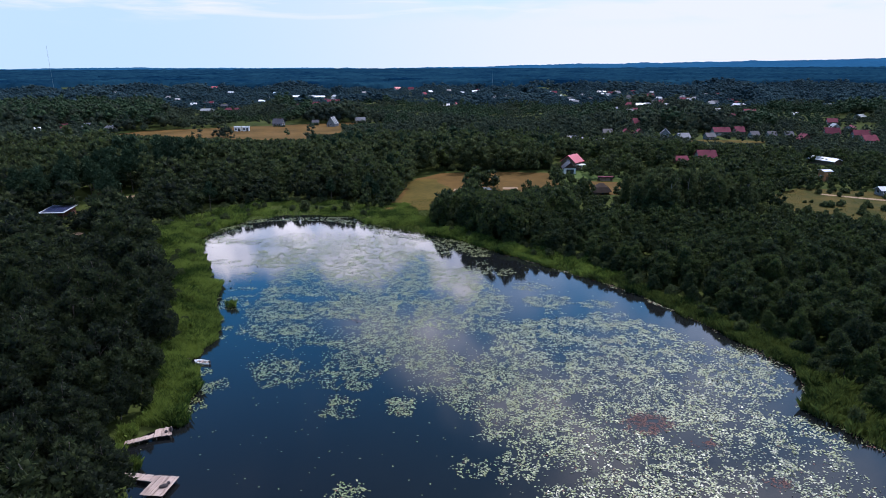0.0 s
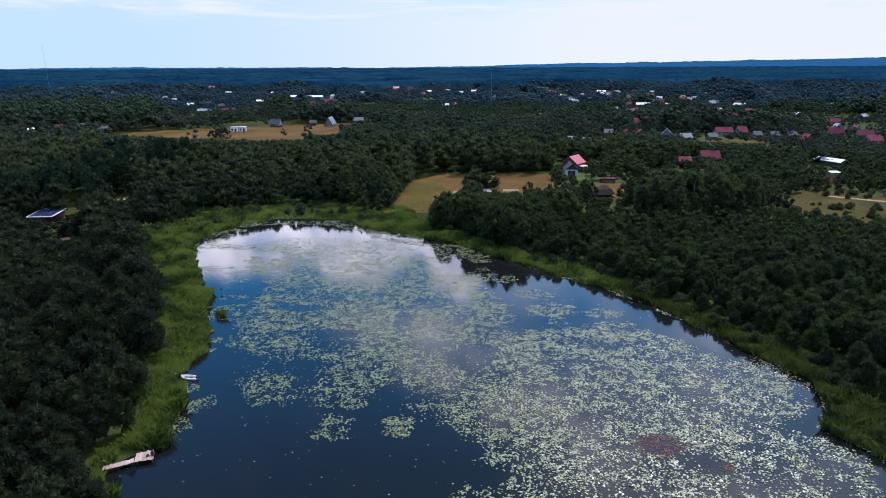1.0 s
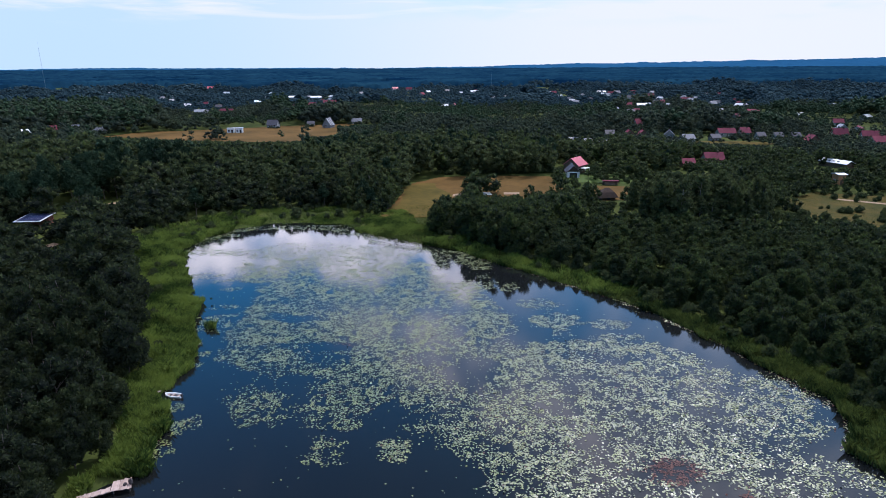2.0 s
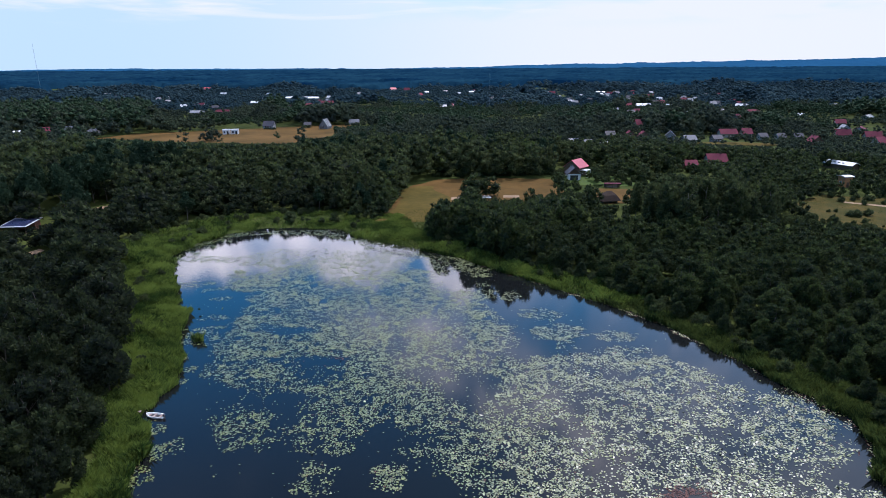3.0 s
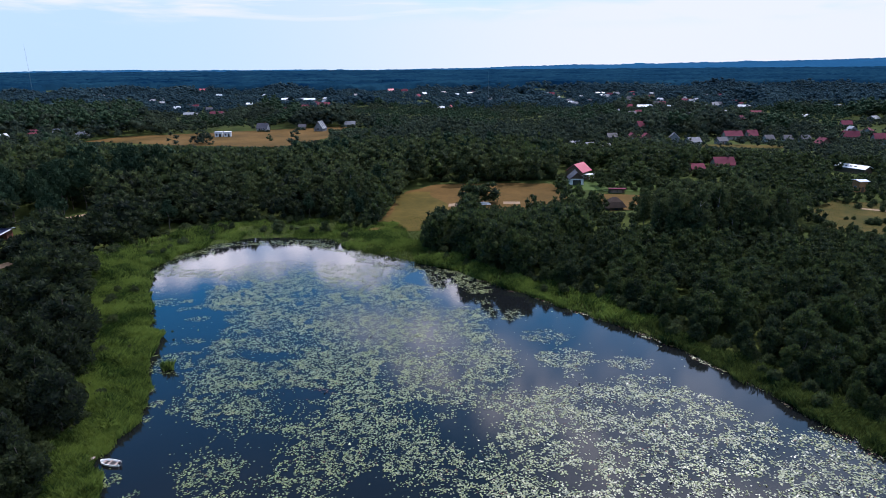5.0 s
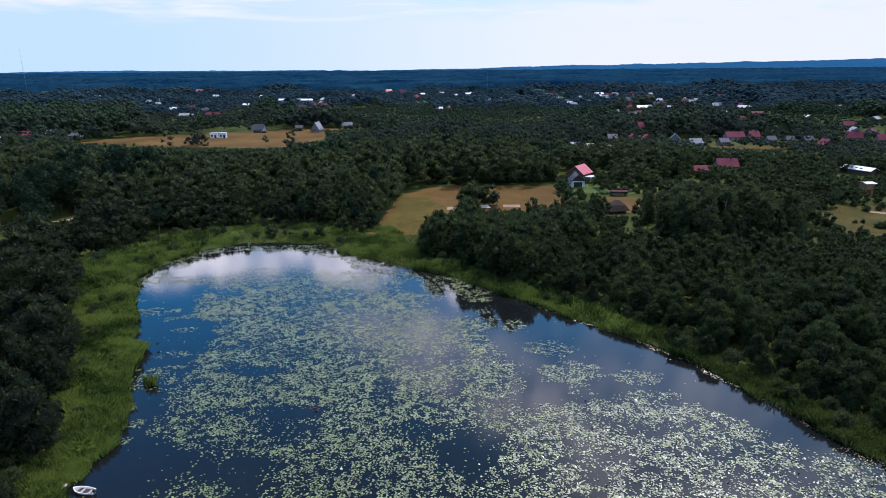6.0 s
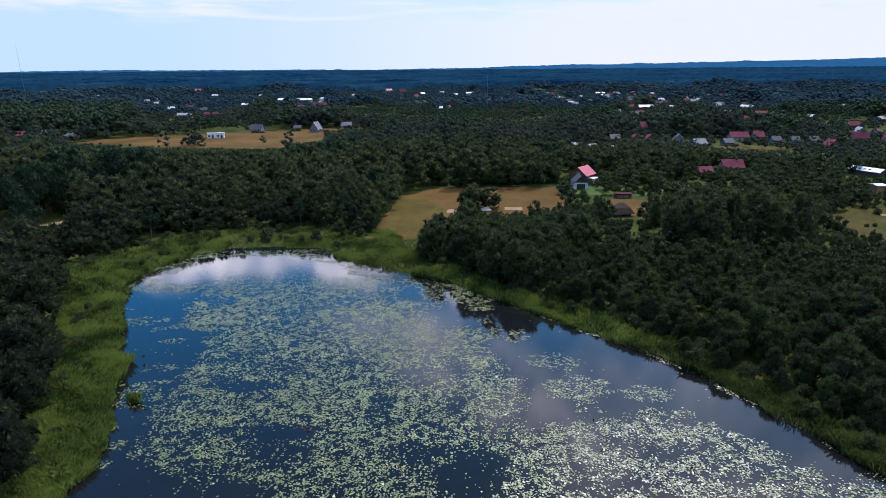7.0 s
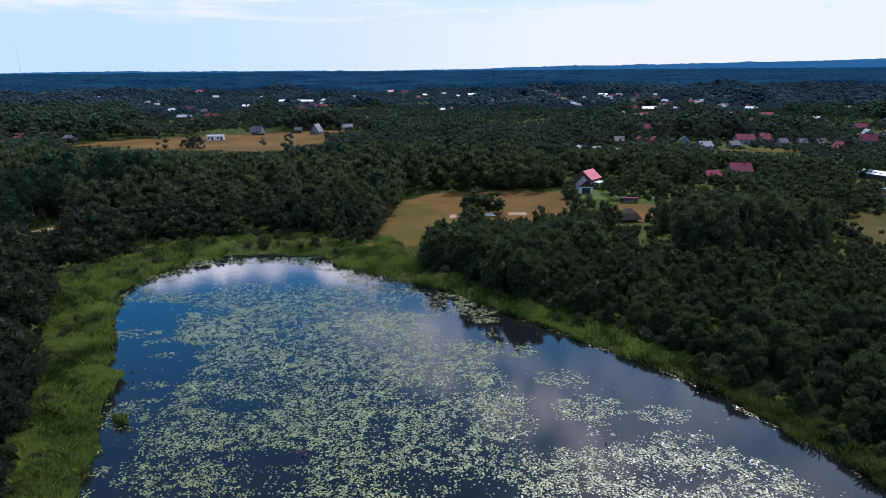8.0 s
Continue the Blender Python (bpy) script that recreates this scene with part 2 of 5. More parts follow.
# ---- helpers for meshes ----
def part(name, bm, mat, parent=None, label=""):
    """Links a bmesh as one mesh object under a thing or a part."""
    data = bpy.data.meshes.new(name)
    bm.to_mesh(data)
    bm.free()
    data.materials.append(mat)
    ob = new(name, data)
    if parent:
        ob.parent = parent
    return tagged(ob, label)


def sheet(name, verts, faces, mats, index=None, smooth=False):
    """A mesh object from arrays of vertices and triangles (or quads), with one material or a material by face."""
    verts, faces = np.asarray(verts, np.float32), np.asarray(faces, np.int32)
    data = bpy.data.meshes.new(name)
    sides = faces.shape[1]
    data.vertices.add(len(verts))
    data.vertices.foreach_set("co", verts.ravel())
    data.loops.add(faces.size)
    data.loops.foreach_set("vertex_index", faces.ravel())
    data.polygons.add(len(faces))
    data.polygons.foreach_set("loop_start", np.arange(0, faces.size, sides, dtype=np.int32))
    for m in mats if isinstance(mats, (list, tuple)) else [mats]:
        data.materials.append(m)
    if index is not None:
        data.polygons.foreach_set("material_index", np.asarray(index, np.int32))
    if smooth:
        data.polygons.foreach_set("use_smooth", np.ones(len(faces), bool))
    data.update(calc_edges=True)
    return data


def box(bm, x0, x1, y0, y1, z0, z1, bevel=0.0):
    made = bmesh.ops.create_cube(bm, size=1.0, matrix=Matrix.LocRotScale(((x0 + x1) / 2, (y0 + y1) / 2, (z0 + z1) / 2), None, (abs(x1 - x0), abs(y1 - y0), abs(z1 - z0))))
    if bevel:
        edges = {e for v in made["verts"] for e in v.link_edges}
        bmesh.ops.bevel(bm, geom=list(edges), offset=bevel, segments=1, affect="EDGES")
    return bm


def tube(bm, a, b, r0, r1, sides=6):
    """A tapered round bar from a to b."""
    a, b = Vector(a), Vector(b)
    m = Matrix.Translation((a + b) / 2) @ (b - a).to_track_quat("Z", "Y").to_matrix().to_4x4()
    bmesh.ops.create_cone(bm, cap_ends=True, segments=sides, radius1=r0, radius2=r1, depth=(b - a).length, matrix=m)
    return bm


# ---- the plan ----
LAND = 0.75
POND = [(-34, -70), (-36, 40), (-36.5, 62), (-41, 70.1), (-40.4, 74), (-36.9, 77), (-38.4, 80), (-38, 86), (-40, 92.1), (-43, 96.2), (-41, 104.1),
        (-43.0, 112.0), (-45.0, 117.5), (-47.4, 122.5), (-48.6, 127), (-49.8, 131), (-52.8, 137.2), (-56.2, 143), (-58.7, 149.9), (-62.0, 156), (-63.2, 162.2), (-67.8, 171.5), (-65.5, 184), (-60, 193), (-50, 200),
        (-38, 200), (-27.7, 199), (-20.7, 188.5), (-9.8, 180), (-3.8, 175.5), (-2.0, 174.4), (5.4, 169.9), (11.5, 162.3), (15.7, 157.8), (19.6, 153.5), (27.4, 144.6), (36.0, 135.0),
        (43.2, 125.0), (48.4, 114), (52.2, 104.8), (55.4, 98.4), (57.6, 91.4), (56.6, 84.1), (52.1, 78.1), (54.5, 74.2), (56.5, 67.8), (60, 40), (58, -70)]
rng = np.random.default_rng(7)


def inside(poly, x, y):
    x, y = np.asarray(x, float), np.asarray(y, float)
    hit = np.zeros(x.shape, bool)
    for (ax, ay), (bx, by) in zip(poly, poly[1:] + poly[:1]):
        if ay != by:
            hit ^= ((ay > y) != (by > y)) & (x < (bx - ax) * (y - ay) / (by - ay) + ax)
    return hit


def edge_distance(poly, x, y):
    x, y = np.asarray(x, float), np.asarray(y, float)
    best = np.full(x.shape, 1e9)
    for (ax, ay), (bx, by) in zip(poly, poly[1:] + poly[:1]):
        dx, dy = bx - ax, by - ay
        t = np.clip(((x - ax) * dx + (y - ay) * dy) / (dx * dx + dy * dy), 0, 1)
        best = np.minimum(best, np.hypot(x - ax - t * dx, y - ay - t * dy))
    return best


LATTICE = np.random.default_rng(3).random((256, 256))


def field_noise(x, y, scale, octaves=4):
    """Value noise from 0 to 1 over the plan."""
    total, weight, out = 0.0, 1.0, 0.0
    for k in range(octaves):
        u, v = np.asarray(x) / scale + 17.3 * k, np.asarray(y) / scale + 5.1 * k
        i, j = np.floor(u).astype(int), np.floor(v).astype(int)
        f, g = u - i, v - j
        f, g = f * f * (3 - 2 * f), g * g * (3 - 2 * g)
        a, b = LATTICE[i % 256, j % 256], LATTICE[(i + 1) % 256, j % 256]
        c, d = LATTICE[i % 256, (j + 1) % 256], LATTICE[(i + 1) % 256, (j + 1) % 256]
        out = out + weight * (a * (1 - f) * (1 - g) + b * f * (1 - g) + c * (1 - f) * g + d * f * g)
        total, weight, scale = total + weight, weight * 0.5, scale * 0.5
    return out / total


def reed_width(x, y):
    """How far the reeds reach inland from the water's edge."""
    left = np.interp(y, [40, 66, 74, 84, 92, 112, 132, 165, 190, 200], [1.5, 2.0, 3.5, 5.5, 6, 8, 10.5, 12.5, 17, 16])
    right = np.interp(y, [60, 80, 88, 97, 104, 110, 118, 124, 130, 136, 146, 155, 165, 180], [8, 7, 3, 5, 5.5, 3.8, 4.6, 2.4, 2.6, 6.5, 7.5, 6, 5, 9])
    return np.where(x < -15, left, np.where((x < 1) & (y > 168), np.interp(x, [-15, -6, 1], [22, 21, 8]), right))


def spaced(lo, hi, fine_lo, fine_hi, step, grow=1.25):
    """Grid lines, close together between fine_lo and fine_hi and wider apart outside."""
    lines = list(np.arange(fine_lo, fine_hi + step / 2, step))
    d, p = step, lines[-1]
    while p < hi:
        d *= grow
        p = min(p + d, hi)
        lines.append(p)
    d, p = step, lines[0]
    while p > lo:
        d *= grow
        p = max(p - d, lo)
        lines.insert(0, p)
    return np.array(lines)


def grid_mesh(name, xs, ys, height, mats, smooth=True):
    gx, gy = np.meshgrid(xs, ys)
    verts = np.stack([gx, gy, height(gx, gy)], -1).reshape(-1, 3)
    i = np.arange(len(xs) * len(ys)).reshape(len(ys), len(xs))
    quads = np.stack([i[:-1, :-1], i[:-1, 1:], i[1:, 1:], i[1:, :-1]], -1).reshape(-1, 4)
    return sheet(name, verts, quads, mats, None, smooth)


def ground_height(x, y):
    d = edge_distance(POND, x, y) * np.where(inside(POND, x, y), -1, 1)
    z = np.interp(d, [-14, -3, 0, 2.5, 14], [-2.2, -0.7, 0.0, 0.25, LAND])
    return z + np.where(d > 3, (field_noise(x, y, 6.0, 2) - 0.5) * 0.12, 0)


# ---- ground, water, hills ----
ground = new("ground", grid_mesh("ground", spaced(-4950, 4950, -90, 90, 2.0), spaced(-400, 4950, -80, 230, 2.0), ground_height, GRASS))
tagged(ground, "flat rough grassland with a hollow for the pond", "ground", kind="structure")
bm = bmesh.new()
bm.faces.new([bm.verts.new((x, y, 0)) for x, y in ((-80, -78), (75, -78), (75, 208), (-80, 208))])
tagged(part("water", bm, WATER), "still dark blue pond water mirroring clouds", "pond", kind="structure")


def hill_height(x, y):
    crest = np.interp(x, [-4950, -3200, -2400, -900, -300, 264, 760, 1195, 1760, 2235, 3015, 3400, 4950], [5, 5, 12, 7, 4, 8, 22, 32, 34, 42, 54, 60, 68])
    rise = np.interp(y, [4250, 4700, 4950], [0, 1, 0.9])
    return 4 + crest * rise + (field_noise(x, y, 220, 3) - 0.5) * 16 * rise + field_noise(x, y, 24, 2) * 9


hills = new("hills", grid_mesh("hills", np.arange(-4950, 4951, 14.0), np.arange(4250, 4951, 50.0), hill_height, HILL_HAZED, False))
tagged(hills, "distant low wooded hills, distance haze put into their blue colour", "hills", kind="structure")


def patch(name, outline, mat, label, category, lift=0.03, wobble=1.2, fine=3.0):
    """A sheet of ground cover with an uneven edge, laid on the land."""
    points = []
    for (ax, ay), (bx, by) in zip(outline, outline[1:] + outline[:1]):
        steps = max(1, int(math.hypot(bx - ax, by - ay) / fine))
        for k in range(steps):
            x, y = ax + (bx - ax) * k / steps, ay + (by - ay) * k / steps
            points.append((x + float(field_noise(x, y, 7, 2) - 0.5) * 2 * wobble, y + float(field_noise(y, x, 7, 2) - 0.5) * 2 * wobble))
    bm = bmesh.new()
    low = bm.faces.new([bm.verts.new((x, y, LAND + 0.08 + lift)) for x, y in points])
    bmesh.ops.triangulate(bm, faces=[low])
    return tagged(part(name, bm, mat), label, category, kind="structure")


FIELD_A = [(-14.7, 205), (-8.7, 203), (-2.8, 206.5), (4.2, 220), (19.9, 225), (39.3, 227.8), (50.9, 238.9), (51, 273.2), (29.8, 275.8), (4.4, 274.7), (-7.6, 260.6), (-11.6, 239), (-15.6, 211.2)]
FIELD_B = [(-222.3, 441.2), (-154.2, 414.6), (-88.5, 399.3), (-74, 418.1), (-65.7, 445.6), (-59.4, 526.5), (-100.9, 511.7), (-154.2, 487.7), (-208.9, 468.1)]
FIELD_C = [(116, 198), (142.1, 168), (195.7, 155.3), (217.8, 191.6), (183.7, 218.9), (142.4, 234.8), (122, 219)]
FIELD_D = [(60.4, 222.6), (75.6, 225.6), (77.6, 248.8), (62.4, 251.8)]
FIELD_E = [(152, 383), (176, 374), (206, 370), (210, 380), (188.2, 389), (156, 391)]
GAP = [(-18.4, 178.8), (-2.8, 169.4), (-0.6, 183), (0.4, 201.7), (8.2, 219.6), (-9.3, 219.6), (-19.2, 204.8)]
FIELDS = [GAP, FIELD_A, FIELD_B, FIELD_C, FIELD_D]
patch("field_1", FIELD_A, DRY, "dry golden mown meadow beyond the pond", "field")
patch("field_6", [(-16.5, 203), (-11, 201), (-5, 200), (-2.5, 203), (-1, 208), (3, 219), (8, 226), (4, 246), (-1, 262), (-8, 258), (-12, 238), (-16, 212)], MEADOW, "yellow-green part of the mown meadow", "field", 0.06, 5.0)
patch("field_2", FIELD_B, DRY, "dry orange-brown field at the edge of the village", "field")
patch("field_3", FIELD_C, GREENISH, "rough meadow of green and brown grass", "field")
patch("field_4", FIELD_D, DRY, "small dry yard round a hut", "field")
patch("field_5", FIELD_E, MEADOW, "yellow-green strip of grass before a row of houses", "lawn")


# ---- trees: shapes ----
def blob(detail=0):
    bm = bmesh.new()
    bmesh.ops.create_icosphere(bm, subdivisions=1 + detail, radius=1.0)
    v = np.array([p.co[:] for p in bm.verts])
    f = np.array([[p.index for p in q.verts] for q in bm.faces])
    bm.free()
    return v, f


BLOB = blob()


def leaves(r, centres, radii, count, size, rise=0.45):
    """Small pointed sprigs that stand out from the outside of some lobes: a triangle each."""
    pick = r.choice(len(centres), count * 2, p=radii**2 / (radii**2).sum())
    way = r.normal(size=(count * 2, 3))
    way /= np.linalg.norm(way, axis=1, keepdims=True)
    spot = centres[pick] + way * (radii[pick] * r.uniform(0.70, 1.06, count * 2))[:, None]
    gap = np.linalg.norm(spot[:, None] - centres[None], axis=2) / radii[None]
    gap[np.arange(len(pick)), pick] = 9
    keep = np.nonzero((gap.min(1) > 0.80) & (way[:, 2] > -0.75))[0][:count]
    spot, way = spot[keep], way[keep]
    tip = way * 0.8 + r.normal(size=way.shape) * 0.5 + (0, 0, rise)
    tip /= np.linalg.norm(tip, axis=1, keepdims=True)
    side = np.cross(tip, r.normal(size=tip.shape))
    side /= np.linalg.norm(side, axis=1, keepdims=True)
    s = size * r.uniform(0.6, 1.45, len(keep))[:, None]
    v = np.stack([spot + tip * s * 0.85, spot - tip * s * 0.35 + side * s * 0.42, spot - tip * s * 0.35 - side * s * 0.42], 1).reshape(-1, 3)
    return v, np.arange(len(keep))[:, None] * 3 + (0, 1, 2)


STUB = np.array([(1, 0, 0), (0, 1, 0), (-1, 0, 0), (0, -1, 0), (0, 0, 1), (0, 0, -1)], float), np.array([(0, 1, 4), (1, 2, 4), (2, 3, 4), (3, 0, 4), (1, 0, 5), (2, 1, 5), (3, 2, 5), (0, 3, 5)])


def crown(seed, kind, count, size, lobes, core=0.8, far=False):
    """The crown of a tree of height 1: vertices and triangles."""
    body, sides = STUB if far else BLOB
    r = np.random.default_rng(seed)
    h = (np.arange(lobes) + r.random(lobes)) / lobes
    turn = np.arange(lobes) * 2.4 + r.random(lobes)
    if kind == "birch":
        z, wide, rad = 0.20 + 0.72 * h, 0.13 * np.sin(np.pi * (0.18 + 0.78 * h)), 0.105 * (1.15 - 0.55 * h)
    elif kind == "pine":
        z, wide, rad = 0.50 + 0.42 * h, 0.15 * (1.1 - h), 0.12 * (1.2 - 0.55 * h)
    elif kind == "bush":
        z, wide, rad = 0.25 + 0.42 * h, 0.30 * (1 - 0.6 * h), 0.30 * (1 - 0.3 * h)
    else:
        z, wide, rad = 0.20 + 0.64 * h, 0.20 * np.sin(np.pi * (0.25 + 0.68 * h)), 0.170 * (1.12 - 0.62 * h)
    rad = rad * r.uniform(0.8, 1.2, lobes)
    c = np.stack([np.cos(turn) * wide, np.sin(turn) * wide, z], 1) + r.normal(size=(lobes, 3)) * 0.02
    v, f = leaves(r, c, rad, count, size)
    vs, fs, at = [v], [f], len(v)
    for k in range(lobes if core else 0):
        w_ = body * (rad[k] * core) * r.uniform(0.82, 1.1, (len(body), 1)) + c[k]
        vs.append(w_)
        fs.append(sides + at)
        at += len(w_)
    return np.concatenate(vs), np.concatenate(fs)


def trunk(seed, kind, limbs=6):
    """A tapered trunk with limbs, for a tree of height 1."""
    r = random.Random(seed)
    bm = bmesh.new()
    girth = {"birch": 0.010, "pine": 0.014}.get(kind, 0.016)
    bend = [Vector((r.uniform(-1, 1) * 0.012 * k, r.uniform(-1, 1) * 0.012 * k, 0.22 * k)) for k in range(5)]
    bend[0].z = -0.03
    for k in range(4):
        tube(bm, bend[k], bend[k + 1], girth * (1 - 0.2 * k), girth * (0.8 - 0.2 * k) + 0.001, 6)
    for k in range(limbs):
        a = k * 2.4 + r.random()
        low = bend[1 + k % 3]
        tube(bm, low, low + Vector((math.cos(a) * 0.15, math.sin(a) * 0.15, 0.14 + 0.05 * r.random())), girth * 0.4, girth * 0.12, 4)
    return bm


LEAF_OF = {"alder": LEAF_ALDER, "deciduous": LEAF, "birch": LEAF_BIRCH, "pine": LEAF_PINE, "bush": LEAF_BIRCH}
NAME_OF = {"alder": "alder_tree", "deciduous": "deciduous_tree", "birch": "birch_tree", "pine": "pine_tree", "bush": "shrub"}
LABEL_OF = {"alder": "dense dark green alder on the wooded pond bank", "deciduous": "dense dark green leafy tree on the pond bank", "birch": "tall slender birch with light green hanging foliage",
            "pine": "tall dark green pine with a bare lower trunk", "bush": "low rounded green shrub in rough grass"}


def build_tree(kind, seed):
    """One tree of height 1: an empty at its base with a trunk and a crown."""
    tree = new(NAME_OF[kind])
    tagged(tree, LABEL_OF[kind], "shrub" if kind == "bush" else "tree", {"bush": "shrubs in the grass"}.get(kind, "trees by the pond"))
    part("trunk", trunk(seed, kind, 5), BIRCH_BARK if kind == "birch" else BARK, tree)
    count, size, lobes = {"alder": (2400, 0.040, 13), "deciduous": (2400, 0.040, 13), "birch": (1700, 0.034, 16), "pine": (1300, 0.040, 11), "bush": (420, 0.12, 6)}[kind]
    v, f = crown(seed, kind, count, size, lobes, 0.66)
    ob = new("crown", sheet("crown", v, f, LEAF_OF[kind]))
    ob.parent = tree
    return tree


# ---- houses: plan ----
# x, y, length along the ridge, depth, turn of the ridge, wall height, roof height, wall, roof, label
HOUSES = []
# houses nearest the pond and the row behind the strip of grass
HOUSES += [
    (120, 296.2, 8, 6, 3, 2.4, 2.2, BROWN, ROOF_RED, "low brown house with a red-brown sheet roof"),
    (135.5, 304.2, 12, 10, -4, 3.0, 3.6, CREAM, ROOF_RED, "cream house with a steep dark red roof"),
    (161.5, 249.6, 4.6, 5, 4, 5.0, 0.4, ORANGE, ROOF_WHITE, "tall narrow ochre rendered house with a flat pale roof"),
    (165.9, 220, 8, 5, 0, 2.6, 1.2, GREY, ROOF_WHITE, "grey shed with a white sheet roof"),
    (128.6, 410.7, 6.5, 8, 86, 3.0, 3.4, BROWN, ROOF_RED, "brown timber house with a red-brown roof"),
    (136.9, 408.8, 6.5, 8, 86, 3.0, 3.4, BROWN, ROOF_RED, "brown timber house with a red-brown roof"),
    (117.6, 416, 8, 7, 2, 3.0, 2.6, GREY, ROOF_DARK, "grey house with a dark roof"),
    (152.3, 403.9, 9, 8, 70, 3.4, 3.6, GREY, ROOF_DARK, "grey house with a steep dark roof"),
    (157.7, 388.2, 10, 8, 8, 2.8, 2.8, PALE, ROOF_GREY, "white house with a grey roof"),
    (159, 481.8, 10, 9, 10, 3.2, 4.0, CREAM, ROOF_RED, "cream house with a red tile roof"),
    (193.5, 414.3, 15, 9, -2, 3.4, 3.2, CREAM, ROOF_RED, "long house with a red tile roof"),
    (205.9, 414.8, 8, 9, -2, 3.4, 3.6, CREAM, ROOF_RED, "house with a red tile roof"),
]
# the row of houses further on, and sheds before the wood
HOUSES += [
    (207.6, 397.8, 7, 7, 4, 2.8, 2.6, PALE, ROOF_DARK, "white house with a dark sheet roof"),
    (218, 396.3, 7, 7, 4, 2.8, 2.6, PALE, ROOF_DARK, "white house with a dark sheet roof"),
    (228.4, 395.1, 7, 7, 4, 2.8, 2.6, PALE, ROOF_DARK, "white house with a dark sheet roof"),
    (176.5, 392.7, 8, 7, 8, 2.6, 2.4, GREY, ROOF_DARK, "grey house with a dark roof"),
    (226.6, 374.8, 9, 8, 88, 2.8, 3.6, BROWN, ROOF_RED, "brown house with a steep crimson roof"),
    (261.2, 402.6, 12, 9, -14, 3.2, 4.0, CREAM, ROOF_RED, "large house with a bright red roof"),
    (274.5, 393.5, 13, 9, -14, 2.8, 3.6, GREY, ROOF_RED, "grey house with a dull red roof"),
    (259.9, 365.5, 12, 9, 6, 3.0, 3.4, CREAM, ROOF_RED, "cream house with a dark red roof"),
    (281.4, 431.3, 8, 8, 80, 4.0, 3.0, PALE, ROOF_GREY, "tall white house with a grey roof"),
    (86.6, 384.5, 7, 7, 5, 3.0, 1.6, PALE, ROOF_GREY, "white building with a pale sheet roof"),
    (94.2, 380.7, 6, 6, 5, 2.6, 1.4, PALE, ROOF_GREY, "white building with a pale sheet roof"),
    (101.6, 376.1, 8, 6, -6, 2.6, 1.0, GREY, ROOF_GREY, "shed with a white sheet roof"),
]
# houses by the western field and the halls behind it
HOUSES += [
    (-279.2, 449.9, 6, 7, 60, 3.0, 2.6, CREAM, ROOF_WHITE, "cream house with a bright sheet roof"),
    (-260.7, 482, 9, 8, 10, 2.6, 3.0, GREY, ROOF_GREY, "grey house with a blue-grey roof"),
    (-235.8, 466.2, 10, 8, -8, 2.6, 2.8, CREAM, ROOF_GREY, "cream house with a grey roof"),
    (-272.2, 470.5, 8, 8, 30, 3.0, 3.2, BROWN, ROOF_RED, "brown house with a red roof"),
    (-222.2, 635, 17, 9, 4, 3.4, 2.0, PALE, ROOF_GREY, "long white hall with a pale roof"),
    (-200, 644.1, 18, 9, -6, 3.2, 2.2, CREAM, ROOF_RED, "long low hall with a faded red roof"),
    (-119.9, 497.6, 11, 9, -8, 3.0, 4.0, PALE, ROOF_DARK, "white house with a dark blue roof"),
    (-92.5, 506.5, 7, 6, 5, 2.6, 2.0, BROWN, ROOF_DARK, "small brown house with a dark roof"),
    (-58.4, 524, 11, 7, 2, 2.6, 2.6, CREAM, ROOF_GREY, "cream house with a grey sheet roof"),
    (-204.3, 787.2, 18, 9, 0, 3.4, 2.0, PALE, ROOF_BRIGHT, "long white building with a white roof"),
    (-177.7, 864.3, 22, 11, 2, 5.0, 2.0, PALE, ROOF_BRIGHT, "large white hall with a bright roof"),
    (-149.4, 864, 20, 10, -3, 4.6, 2.0, PALE, ROOF_BRIGHT, "large white hall with a bright roof"),
]
# houses among the far trees
HOUSES += [
    (-115.3, 761.1, 20, 10, 0, 4.0, 3.0, CREAM, ROOF_RED, "large building with a bright red roof"),
    (-130.3, 730.6, 12, 9, 0, 3.4, 2.6, GREY, ROOF_RED, "grey building with a dull red roof"),
    (-401.9, 1198.5, 20, 12, 0, 5, 4, PALE, ROOF_PINK, "white building with a red roof"),
    (-56.1, 1118.8, 14, 12, 20, 5, 4, PALE, ROOF_PINK, "white building with a red roof"),
    (-31.5, 1103.5, 14, 12, -10, 5, 4, PALE, ROOF_RED, "white building with a red roof"),
    (18.4, 699.4, 9, 8, 0, 3, 2, PALE, ROOF_WHITE, "white house with a bright roof"),
    (28.2, 699, 9, 8, 80, 3, 3.4, CREAM, ROOF_PINK, "cream house with a red roof"),
    (75.6, 1000.1, 24, 12, 0, 5, 2, PALE, ROOF_WHITE, "long white hall with a bright roof"),
    (226.4, 674.9, 15, 10, -8, 4, 2.4, GREY, ROOF_WHITE, "grey house with a white sheet roof"),
    (295.7, 847.7, 14, 10, 10, 4, 4, CREAM, ROOF_RED, "cream house with a red roof"),
    (266.3, 980.2, 18, 10, 0, 4, 2, PALE, ROOF_WHITE, "white hall with a bright roof"),
    (277.5, 605.6, 9, 8, 12, 3, 2, PALE, ROOF_GREY, "white house with a pale roof"),
]
